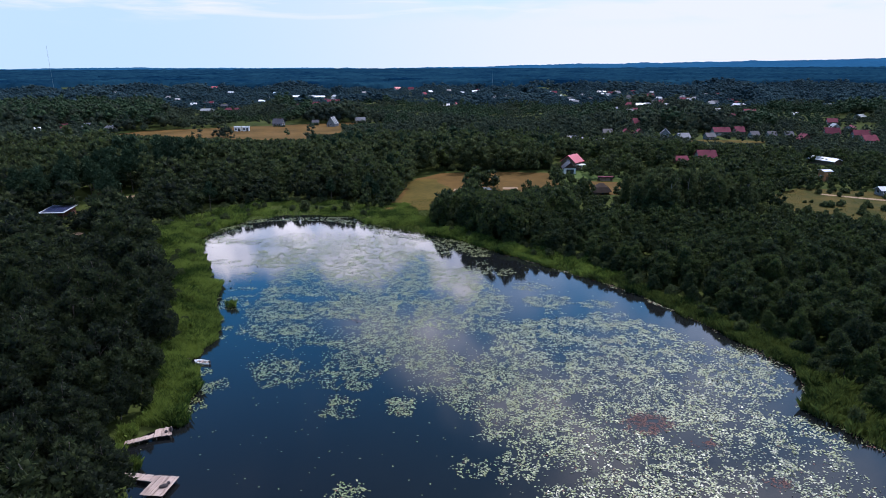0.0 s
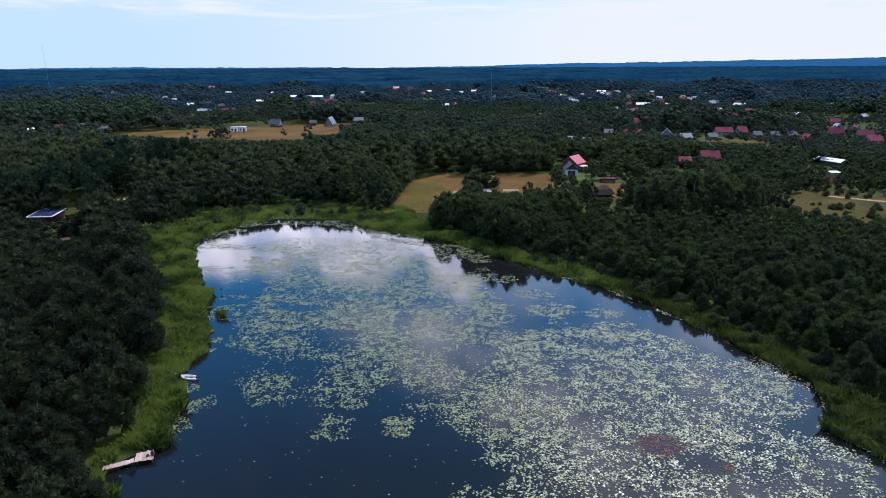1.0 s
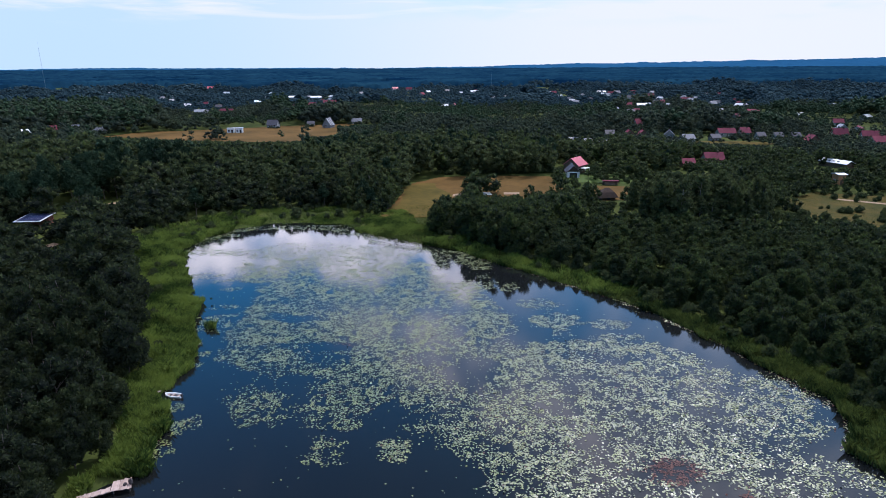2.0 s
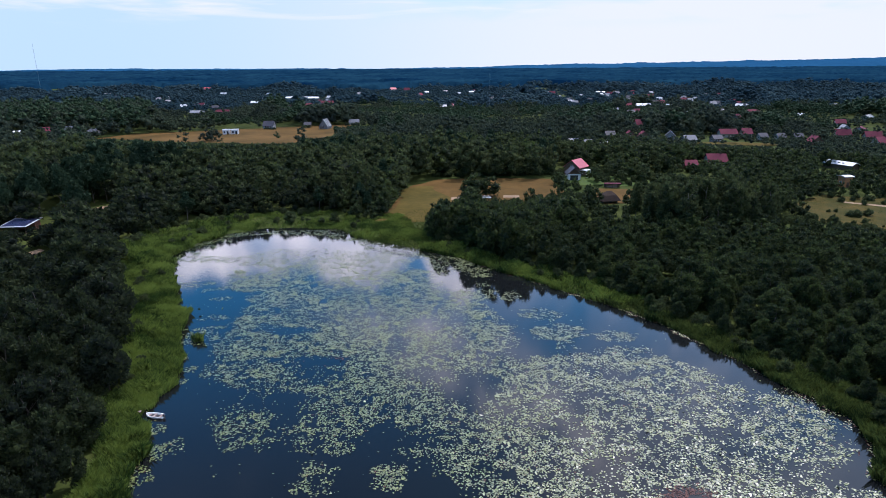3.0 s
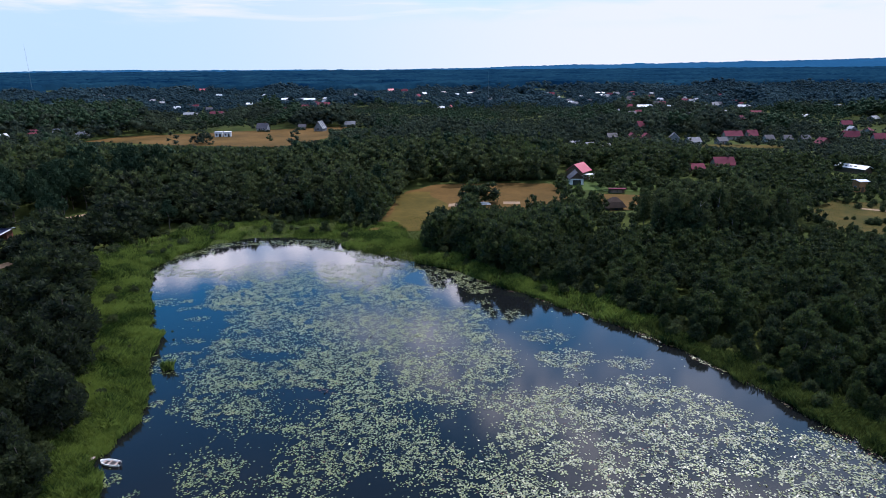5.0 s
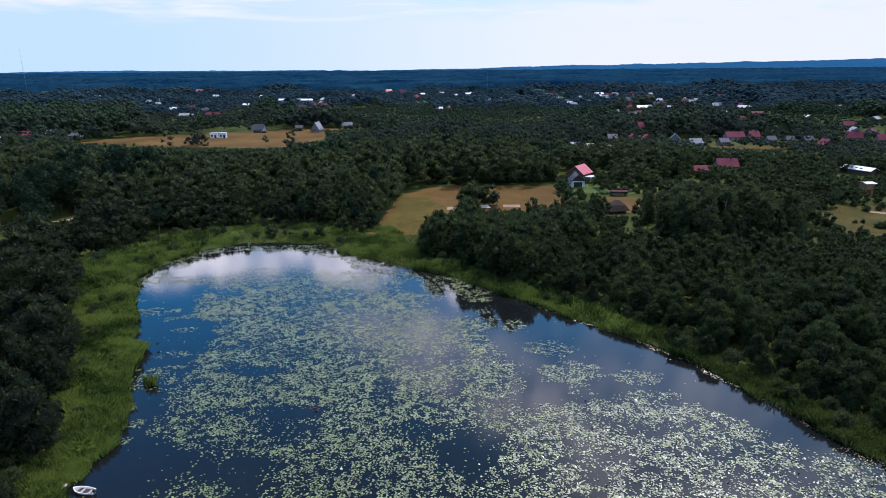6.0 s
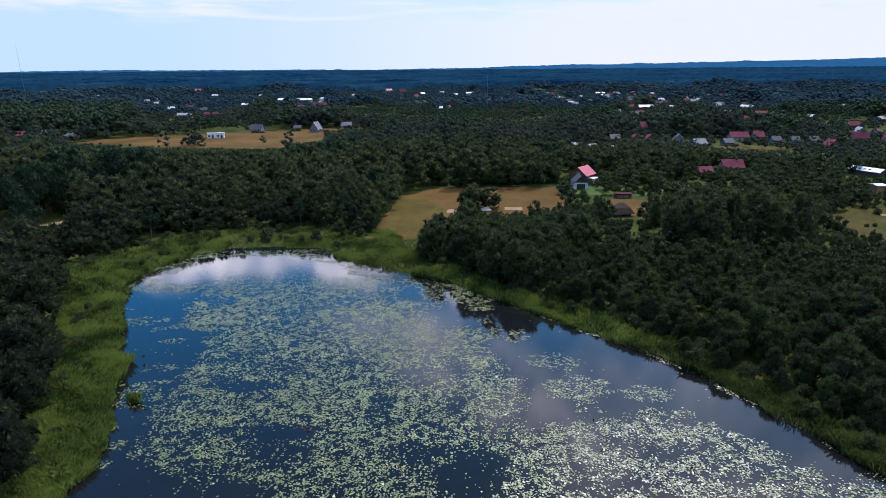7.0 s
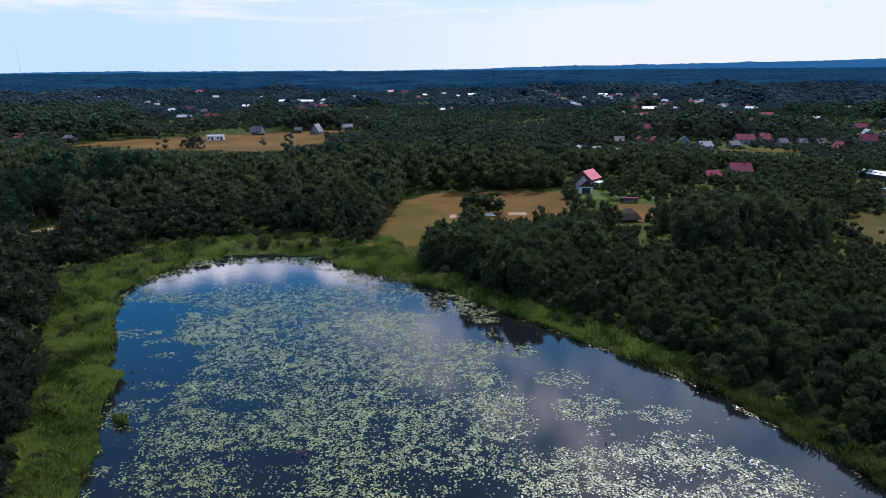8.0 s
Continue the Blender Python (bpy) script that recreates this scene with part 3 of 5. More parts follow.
# houses near the horizon
HOUSES += [
    (304.1, 595.1, 14, 9, -10, 3, 2, PALE, ROOF_RED, "white house with a red roof"),
    (325.2, 554.7, 7, 7, 0, 3, 1.4, PALE, ROOF_WHITE, "small white house with a sheet roof"),
    (238.2, 746.2, 10, 9, 30, 3.4, 3, CREAM, ROOF_RED, "cream house with a red roof"),
    (268, 730, 10, 9, -20, 3.4, 3, PALE, ROOF_RED, "white house with a red roof"),
    (314, 701.7, 10, 9, 10, 3.4, 3, CREAM, ROOF_GREY, "cream house with a grey roof"),
    (198.1, 603.3, 10, 8, 10, 3.2, 3, CREAM, ROOF_RED, "cream house with a red roof"),
    (-360, 880.4, 10, 9, 10, 3.4, 3, PALE, ROOF_GREY, "white house with a grey roof"),
    (-440.1, 966, 10, 9, -10, 3.4, 3, PALE, ROOF_RED, "white house with a red roof"),
    (-498, 1026.4, 12, 9, 20, 3.4, 3, PALE, ROOF_GREY, "white house with a grey roof"),
    (-100.2, 989.2, 12, 9, 20, 3.4, 3, PALE, ROOF_GREY, "white house with a grey roof"),
]
# smaller houses scattered among the village trees
pick = random.Random(11)
for x0, x1, y0, y1, count in ((170, 430, 560, 960, 22), (180, 340, 640, 1010, 26), (-60, 150, 820, 1100, 8), (-480, -240, 720, 1050, 12), (240, 420, 420, 560, 8), (-230, -60, 640, 900, 8)):
    for _ in range(count):
        walls, tops = pick.choice(((PALE, ROOF_GREY), (CREAM, ROOF_RED), (PALE, ROOF_RED), (GREY, ROOF_DARK), (PALE, ROOF_WHITE), (GREY, ROOF_GREY)))
        tone = {ROOF_GREY: "grey", ROOF_RED: "dull red", ROOF_DARK: "dark", ROOF_WHITE: "pale", ROOF_PINK: "bright red"}[tops]
        HOUSES.append((pick.uniform(x0, x1), pick.uniform(y0, y1), pick.uniform(8, 12), pick.uniform(7, 9), pick.uniform(-60, 60), 3.0, pick.uniform(2.0, 3.6), walls, tops, "village house with a " + tone + " roof among trees"))
# what must stay in sight over the trees before it: x, y, half width, height of its lowest seen edge
SEEN = [(h[0], h[1], h[2] * 0.5, 3.4 if h[1] < 600 else 3.8) for h in HOUSES]
SEEN += [(60.6, 269.4, 3.5, 0.8), (64.5, 289.7, 6, 1.2), (62.6, 223.0, 5.5, 0.8), (182.3, 284.2, 9, 2.5), (-120.3, 196.5, 6, 2.2), (-137, 451.2, 5, 1.2), (-80.1, 514.2, 4, 1.2), (53.8, 244.6, 5, 1.0), (-104.2, 173.3, 1.6, 0.8)]
SEEN += [(x, y, 9, 0.8) for x, y in ((-214.4, 440.2), (-192.3, 431.4), (-170.4, 421.5), (-148.8, 415.1), (-127.4, 409.6), (-106.3, 405.4), (-90.6, 405.7), (-71.9, 436.2))]
SEEN += [(x, y, 12, 0.8) for x, y in ((122, 197), (138, 183), (151.3, 176.2), (169.2, 170.6), (187, 165.1))]
SEEN += [(27.7, 235.5, 8, 0.8), (41.3, 241.4, 6, 0.8), (5.2, 235.9, 5, 0.8), (18, 258.8, 8, 0.8)]
SEEN += [(68.2, 255.3, 8, 1.0), (82.4, 262.1, 8, 1.5), (105.8, 274.9, 8, 2.0), (182, 379, 20, 0.8), (-59.4, 505.9, 20, 1.5), (-113.9, 227, 4, 1.0)]
CLEAR = [(h[0], h[1], max(h[2], h[3]) * 0.4 + 2.0) for h in HOUSES] + [(60.6, 272.6, 6), (65.4, 287.8, 11), (63.3, 225.3, 8), (182.3, 284.2, 12), (-120.3, 196.5, 7), (-104.2, 174, 3.6), (-137, 451.2, 8), (-80.1, 514.2, 7), (-113.9, 227, 5), (58.5, 198.3, 5)]
BIRCHES = [(60.3, 193.3), (67.9, 181.2), (91.5, 184.9), (123.9, 175.6), (130.4, 184.9), (98.1, 200.1), (77.5, 209.9), (64.2, 206.8)]
CLUMP = [(0.1, 176.5), (8, 166.3), (21.7, 160.8), (39.2, 178.7), (46, 210.7), (39.3, 224.8), (23.8, 222.9), (8.1, 215.9), (1.2, 198.3)]


def tree_sites():
    """Where the trees stand over the plan: x, y, height, kind by number (0 leafy, 1 birch, 2 pine, 3 shrub)."""
    rows = []
    for y0, y1, step in ((40, 235, 3.9), (235, 430, 5.9), (430, 760, 6.6), (760, 1160, 8.6)):
        ys = np.arange(y0, y1, step)
        for y in ys:
            half = max(80.0, 0.78 * y + 20)
            xs = np.arange(-half, half, step)
            rows.append(np.stack([xs, np.full(len(xs), y)], 1) + rng.uniform(-0.45, 0.45, (len(xs), 2)) * step)
    p = np.concatenate(rows)
    x, y = p.T
    d = edge_distance(POND, x, y) * np.where(inside(POND, x, y), -1, 1)
    chance = rng.random(len(x))
    wood = field_noise(x, y, 40, 3)
    # heights by stretch of the plan
    h = np.full(len(x), 8.0)
    right, left, back = (x > -5) & (y < 240), (x < -30) & (y < 215), (y >= 205) & (x < 62) & (y < 330)
    h = np.where(right, 6.6 + 3.0 * (wood - 0.5), h)
    h = np.where(left, 9.4 + 6 * (wood - 0.5), h)
    h = np.where(back & ~right, np.interp(y, [205, 225, 270, 330], [9.5, 12.5, 14.5, 15.0]) + 6 * (wood - 0.5), h)
    pines = (y > 455) & (y < 690) & (x < -185 - (y - 455) * 0.45)
    h = np.where((y >= 285) & (y < 430) & (x > -60) & (x < 120), 12.0, h)
    h = np.where(inside(CLUMP, x, y), 11.0, h)
    h = np.where((y > 330) & (x < -60), 12, h)
    grove = field_noise(x + 300, y * 0.7, 75, 3)
    h = np.where(y > 430, np.clip(10.5 + 26 * (grove - 0.5), 6.0, 17) + 5 * (wood - 0.5), h)
    h = np.where(pines, 17.0, h)
    kind = np.zeros(len(x), int)
    birch = inside(BIRCHES, x, y)
    h, kind = np.where(birch, 13.8, h), np.where(birch, 1, kind)
    pine = (back & (wood > 0.52) & (chance < 0.5)) | ((y > 430) & (wood > 0.6)) | pines
    kind = np.where(pine & ~birch, 2, kind)
    kind = np.where(back & (chance > 0.8) & (kind == 0), 1, kind)
    kind = np.where(pines, np.where(chance < 0.6, 2, 0), kind)
    # slender crowns in the closed wood between the pond and the village
    tight = (y > 225) & (y < 430) & (x < 118) & (kind == 0)
    kind = np.where(tight & (chance < 0.52), 1, kind)
    # older, wider trees in the woods north-west of the pond
    old = (x < -45) & (y > 125) & (y < 235)
    h = np.where(old | back, h * 1.12, h) * rng.uniform(0.68, 1.25, len(x))
    # the wood's edge grows up from low willows by the water
    h = np.where((x > 0) & (y < 160), np.minimum(h, 2.4 + 0.75 * np.maximum(d - 0.6 * reed_width(x, y), 0)), h)
    h = np.where((y > 165) & (x < 0) & (d < 60), np.minimum(h, 1.5 + 0.36 * np.maximum(d, 0)), h)
    verge = np.where(x < -20, np.interp(y, [70, 84, 96, 120], [0.5, 0.7, 0.92, 1.0]), 0.85)
    keep = d > np.where(np.abs(x + 15) < 4, 2.0, reed_width(x, y) * verge) + 0.5
    keep &= ~(old & (chance > 0.5))
    for f in FIELDS:
        keep &= ~inside(f, x, y)
    for cx, cy, cr in CLEAR:
        keep &= np.hypot(x - cx, y - cy) > cr
    # gardens and yards between the houses
    village = (y > 380) & ((x > 110) | (y > 600)) | ((y > 300) & (x > 110))
    keep &= ~(village & ~pines & (field_noise(x, y, 46, 2) < 0.24))
    cap = np.full(len(x), 99.0)
    ex, ey = 0.0, 22.0
    for tx, ty, half, tz in SEEN:
        far = math.hypot(tx - ex, ty - ey)
        ux, uy = (tx - ex) / far, (ty - ey) / far
        along, off = (x - ex) * ux + (y - ey) * uy, np.abs((x - ex) * uy - (y - ey) * ux)
        line = tz + (48 - tz) * (far - along) / far - 0.3
        near = (off < half + 1.2) & (along < far - 1) & (along > far - (200 if far < 420 or tz < 1.0 else 150))
        line = line + np.where((chance > 0.86) & (ty > 330) & (tz > 2), 2.5, 0.0)
        cap = np.where(near, np.minimum(cap, line), cap)
    kind = np.where((cap < 3.2) & (cap < h), 3, kind)
    keep &= (cap > 1.3)
    h = np.minimum(h, cap)
    # shrubs in the rough meadow and before the hedge
    n = 700
    sx, sy = rng.uniform(108, 220, n), rng.uniform(156, 240, n)
    ok = inside(FIELD_C, sx, sy) & (field_noise(sx, sy, 14, 2) > 0.44)
    hx = rng.uniform(2, 62, 90)
    hy = 281 + (hx - 2) * 0.06 + rng.normal(0, 1.0, 90)
    # lone trees by the meadow, and shrubs among the reeds
    lone = np.array([(-138.7, 424, 10, 0), (-142, 423, 9, 0), (-135.5, 421, 8.5, 0), (-140.2, 420, 8, 0), (-137, 426, 9.5, 0), (-144.5, 421, 6.5, 0), (-93, 403, 8, 2), (17, 238.1, 10.5, 0), (19.5, 239.9, 8, 0), (33.5, 219.3, 8.5, 0), (43.2, 221.7, 9, 0), (46.1, 224.4, 10, 0), (49.9, 228.1, 9.5, 0), (53.7, 219.1, 9, 0), (-23.6, 206.6, 7, 0),
                     (-8.8, 171, 0.1, 3), (-47, 133.4, 0.45, 3), (22.2, 238.6, 9, 0), (14.9, 238.8, 8, 0), (56.6, 220.5, 8, 0), (67.5, 219.5, 7, 0), (69.8, 221.5, 8, 1), (-29.7, 203, 4, 0), (-43.8, 205.7, 3.5, 3)])
    bx, by = rng.uniform(-90, 75, 7000), rng.uniform(58, 226, 7000)
    bd = edge_distance(POND, bx, by) * np.where(inside(POND, bx, by), -1, 1)
    wild = (bd > 1.5) & (bd < reed_width(bx, by) + 3.5) & ~inside(FIELD_A, bx, by) & ~inside(GAP, bx, by)
    wild &= rng.random(7000) < np.where(bd > reed_width(bx, by) - 0.8, 0.8, np.where(by > 170, 0.11, np.where(bx > 0, 0.13, 0.05)))
    x, y, h, kind = np.r_[x[keep], lone[:, 0], bx[wild]], np.r_[y[keep], lone[:, 1], by[wild]], np.r_[h[keep], lone[:, 2], rng.uniform(1.0, 2.8, wild.sum())], np.r_[kind[keep], lone[:, 3].astype(int), np.full(wild.sum(), 3)]
    # garden shrubs before the village houses
    gx, gy = [], []
    for row in HOUSES:
        if row[1] < 720 and row[7] is not ORANGE:
            for k in range(5):
                gx.append(row[0] + row[2] * rng.uniform(-0.55, 0.55))
                gy.append(row[1] - row[3] * 0.5 - rng.uniform(1.2, 5.0))
    # shrubs in rows and singly over the garden of the red-roofed house
    for k in range(70):
        gx.append(rng.uniform(70, 106))
        gy.append((258, 266, 275, 284)[k % 4] + 0.12 * (gx[-1] - 70) + rng.normal(0, 1.4))
    x, y = np.r_[x, sx[ok], hx, gx], np.r_[y, sy[ok], hy, gy]
    h = np.r_[h, rng.uniform(0.7, 2.9, ok.sum()), rng.uniform(2.0, 3.2, 90), rng.uniform(1.4, 3.2, len(gx))]
    kind = np.r_[kind, np.full(ok.sum() + 90 + len(gx), 3)]
    return x, y, h, kind


TX, TY, TH, TK = tree_sites()
TK = np.where((TK == 0) & (TX < -30) & (TY < 250), 4, TK)
KINDS = ("deciduous", "birch", "pine", "bush", "alder")
TURN = rng.uniform(0, 6.283, len(TX))
BREADTH = rng.uniform(0.75, 1.12, len(TX)) * np.where(TY > 700, rng.uniform(1.5, 2.3, len(TX)), np.where(TY > 430, rng.uniform(1.1, 1.6, len(TX)), np.where(((TY > 235) | ((TX < -45) & (TY > 125))) & np.isin(TK, (0, 4)), 1.22, np.where((TY > 235) & (TK == 1), 1.15, 1.0))))
SINGLE = np.zeros(len(TX), bool)
reach = np.hypot(TX * 0.8, TY - 70)
for n, kind in enumerate(KINDS):
    some = np.nonzero(TK == n)[0]
    some = some[np.argsort(reach[some])][: (220, 110, 60, 200, 200)[n]]
    SINGLE[some] = True
    models = [build_tree(kind, 40 * n + k) for k in range((6, 4, 3, 3, 6)[n])]
    for k, i in enumerate(some):
        m = Matrix.LocRotScale((TX[i], TY[i], LAND - 0.1), Euler((0, 0, TURN[i])), (TH[i] * BREADTH[i], TH[i] * BREADTH[i], TH[i]))
        tree = models[k] if k < len(models) else copy_thing(models[k % len(models)], m)
        tree.matrix_basis = m


def woodland(name, some, label, count, size, lobes, variants=5, core=0.82, mats=(LEAF, LEAF_BIRCH, LEAF_PINE, LEAF_ALDER), far=False):
    """Many trees past counting, as one object."""
    vs, fs, ids, at = [], [], [], 0
    for n, kind in enumerate(KINDS):
        for k in range(variants):
            v, f = crown(900 + 30 * n + k, kind, count, size * (0.8 if kind in ("birch", "pine") else 1.0) * (1.7 if kind == "bush" else 1), lobes, core, far)
            at_these = some[(TK[some] == n)][k::variants]
            if not len(at_these):
                continue
            c, s_ = np.cos(TURN[at_these])[:, None], np.sin(TURN[at_these])[:, None]
            hh = TH[at_these][:, None]
            bb = hh * BREADTH[at_these][:, None]
            out = np.stack([(v[:, 0] * c - v[:, 1] * s_) * bb + TX[at_these][:, None], (v[:, 0] * s_ + v[:, 1] * c) * bb + TY[at_these][:, None], v[:, 2] * hh + LAND - 0.1], -1)
            vs.append(out.reshape(-1, 3))
            many = (f[None] + np.arange(len(at_these))[:, None, None] * len(v)).reshape(-1, 3) + at
            fs.append(many)
            ids.append(np.full(len(many), (0, 1, 2, 1, 3)[n]))
            at += len(at_these) * len(v)
    ob = new(name, sheet(name, np.concatenate(vs), np.concatenate(fs), mats, np.concatenate(ids)))
    return tagged(ob, label, "trees", kind="stuff")


rest = np.nonzero(~SINGLE)[0]
away = np.hypot(TX[rest], TY[rest] - 22)
woodland("woodland", rest[away < 120], "dense dark green woodland on the near banks", 2200, 0.042, 12, 6, 0.72)
woodland("woodland", rest[(away >= 120) & (away < 165)], "dense dark green young woodland round the pond", 1250, 0.047, 10, 6, 0.78, far=True)
woodland("woodland", rest[(away >= 165) & (away < 340)], "mixed dark green woodland behind the pond", 300, 0.070, 7, 8, 0.92, far=True)
# past this ragged line trees take the bluer leaf colour that stands for haze
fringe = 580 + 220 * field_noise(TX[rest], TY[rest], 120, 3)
woodland("village_trees", rest[(away >= 340) & (away < fringe)], "dark trees and groves round the village houses", 74, 0.075, 5, 8, 0.84, (LEAF_MID_HAZED, LEAF_MID_HAZED, LEAF_PINE, LEAF_MID_HAZED), True)
woodland("far_trees", rest[(away >= 340) & (away >= fringe)], "scattered dark trees and groves beyond the village", 22, 0.12, 4, 8, 1.0, (LEAF_HAZED,) * 4, True)


def far_forest():
    rows, d, y = [], 6.0, 1130.0
    while y < 4320:
        rows.append(y)
        y += d
        d *= 1.021
    ys, us = np.array(rows), np.linspace(-1, 1, 320)
    gx = us[None] * (0.86 * ys[:, None]) + rng.uniform(-2, 2, (len(ys), len(us)))
    gy = np.repeat(ys[:, None], len(us), 1) + rng.uniform(-2, 2, gx.shape)
    z = 11.0 + 5.0 * rng.random(gx.shape) ** 1.5 + 5 * (field_noise(gx, gy, 90, 3) - 0.5)
    glade = field_noise(gx, gy, 110, 2) < np.interp(gy, [1130, 1250, 1500, 1900, 2600], [0.62, 0.50, 0.40, 0.30, 0.0])
    z = np.where(glade, LAND - 0.4, z)
    z[0] = LAND - 0.5
    i = np.arange(gx.size).reshape(gx.shape)
    quads = np.stack([i[:-1, :-1], i[:-1, 1:], i[1:, 1:], i[1:, :-1]], -1).reshape(-1, 4)
    return sheet("far_forest", np.stack([gx, gy, z], -1).reshape(-1, 3), quads, FAR_WOOD_HAZED)


tagged(new("far_forest", far_forest()), "wide dark forest reaching the horizon, haze blue put into its colour", "forest", kind="stuff")


# ---- reeds ----
def reeds():
    n = 1300000
    x, y = rng.uniform(-86, 82, n), rng.uniform(50, 222, n)
    d = edge_distance(POND, x, y) * np.where(inside(POND, x, y), -1, 1)
    wide = reed_width(x, y) * (0.75 + 0.5 * field_noise(x, y, 9, 2))
    thick = field_noise(x, y, 5, 3)
    keep = (d > np.where(x < -20, 0.9, 0.5) - np.where(x < -20, 3.2, 2.2) * field_noise(x, y, 3.5, 3)) & (d < wide) & (rng.random(n) < np.where(x > 0, np.clip((thick - 0.36) * 5, 0.12, 1), np.where(y > 160, np.clip((thick - 0.38) * 5, 0.1, 1), 0.35 + 0.9 * thick))) & ~((x > -41.5) & (x < -36) & (y < 76) & (y > 70.6)) & ~((x > -40.2) & (x < -31) & (y < 66.4) & (y > 60.4)) & (np.hypot(x + 39.9, y - 95.2) > 2.3) & (np.hypot(x + 38.3, y - 94.4) > 2.6)
    keep |= (np.hypot((x + 42.9) * 0.7, y - 120.2) < 0.3 + 0.9 * field_noise(x, y, 0.8, 1)) & (rng.random(n) < 0.3)
    keep &= rng.random(n) < np.where(y > 178, 0.5, 1.0)
    x, y, d = x[keep], y[keep], d[keep]
    tall = (0.1 + 1.3 * field_noise(x, y, 6, 3) + 1.5 * field_noise(x, y, 1.9, 2) ** 1.5) * np.where((y > 176) & (x > -60), 0.55, 1.0) * rng.uniform(0.7, 1.2, len(x))
    base = np.interp(d, [-3, 0, 2.5, 14], [-0.3, 0.0, 0.25, LAND]) - 0.05
    vs, fs, at = [], [], 0
    for k in range(3):
        a, lean = rng.uniform(0, 6.283, len(x)), rng.uniform(0.1, 0.6, len(x))
        w_ = rng.uniform(0.02, 0.06, len(x))
        bx, by = x + rng.normal(0, 0.15, len(x)), y + rng.normal(0, 0.15, len(x))
        dx, dy = np.cos(a), np.sin(a)
        z1 = base + tall * 0.6
        v = np.stack([np.stack([bx - dy * w_, by + dx * w_, base], -1), np.stack([bx + dy * w_, by - dx * w_, base], -1),
                      np.stack([bx + dx * lean * 0.35 + dy * w_, by + dy * lean * 0.35 - dx * w_, z1], -1),
                      np.stack([bx + dx * lean * tall, by + dy * lean * tall, base + tall * (1.05 - 0.25 * lean)], -1)], 1).reshape(-1, 3)
        i = np.arange(len(x))[:, None] * 4 + at
        fs.append(np.concatenate([i + (0, 1, 2), i + (0, 2, 3)], 0))
        vs.append(v)
        at += len(v)
    east = (x > 0) & (y < 118 + 24 * field_noise(x, y, 7, 2))
    return sheet("reeds", np.concatenate(vs), np.concatenate(fs), [REED, REED_EAST], np.tile(east, 6))


tagged(new("reeds", reeds()), "bright green reeds along the banks, darker on the near east bank", "reeds", kind="stuff")


def tufts(name, outline, mat, count, tall, label):
    """Tufts of grass over a meadow, two blades each."""
    px, py = np.array(outline).T
    x, y = rng.uniform(px.min(), px.max(), count), rng.uniform(py.min(), py.max(), count)
    keep = inside(outline, x, y) & (rng.random(count) < 0.25 + field_noise(x, y, 9, 3))
    x, y = x[keep], y[keep]
    vs, fs = [], []
    for k in range(2):
        a, h = rng.uniform(0, 6.283, len(x)), tall * rng.uniform(0.4, 1.3, len(x))
        dx, dy = np.cos(a) * h * 0.55, np.sin(a) * h * 0.55
        v = np.stack([np.stack([x - dx, y - dy, np.full(len(x), LAND + 0.05)], -1), np.stack([x + dx, y + dy, np.full(len(x), LAND + 0.05)], -1), np.stack([x + dy * 0.4, y - dx * 0.4, LAND + h], -1)], 1).reshape(-1, 3)
        vs.append(v)
        fs.append(np.arange(len(x))[:, None] * 3 + (0, 1, 2) + k * 3 * len(x))
    return tagged(new(name, sheet(name, np.concatenate(vs), np.concatenate(fs), mat)), label, "grass", kind="stuff")


tufts("meadow_grass", FIELD_A, HAY, 12000, 0.10, "tufts of dry grass on the mown meadow")
tufts("meadow_grass", GAP, WEEDS, 16000, 0.22, "rough grass between the meadow and the reeds")
tufts("meadow_grass", FIELD_C, WEEDS, 30000, 0.19, "rough grass and weeds on the meadow")

# ---- water lilies ----
LEAVES_WEST = [(-31, 94.4), (-28.2, 90.4), (-26, 86), (-22.7, 85.8), (-20.7, 88.9), (-18.6, 87), (-18.4, 80), (-16.3, 78), (-13, 79.8), (-11.7, 83.8), (-10.5, 89.3), (-7.5, 92.3), (-4.2, 90.2), (-5.4, 85.3), (-1.1, 81),
               (1.4, 80.5), (5.1, 75.4), (9, 73), (15, 80), (13, 95), (13, 112), (15, 116), (13.8, 125), (12.9, 131.3), (10.7, 136.3), (13.4, 142.7), (3.5, 145.5), (-1.7, 156.2), (-6.7, 169), (-14, 174), (-25.7, 178), (-42.5, 177), (-49, 170),
               (-47.6, 158.4), (-43, 143), (-38, 134.5), (-38.8, 127.4), (-36.4, 121.1), (-37.5, 110.7), (-33, 104.5), (-27.5, 103.5), (-26.5, 99)]
LEAVES_EAST = [(5.1, 75.4), (5.6, 72.7), (9.9, 70.3), (12.6, 68.7), (15.4, 68.6), (17, 64), (12, 61), (12, 50), (50, 50), (51.9, 61.2), (50.8, 63.3), (52.4, 67.8), (52.6, 71.6), (49.3, 76.5), (46.1, 78.9), (49.4, 81.2), (52.5, 85.3),
               (54.5, 94.8), (53.2, 99.4), (47.7, 96.2), (44.9, 92.1), (45.7, 98.4), (39.6, 100.9), (43.9, 103.9), (43, 107.2), (37.5, 110.8), (31, 113.5), (22, 112.6), (15, 110), (9, 104), (8, 90)]
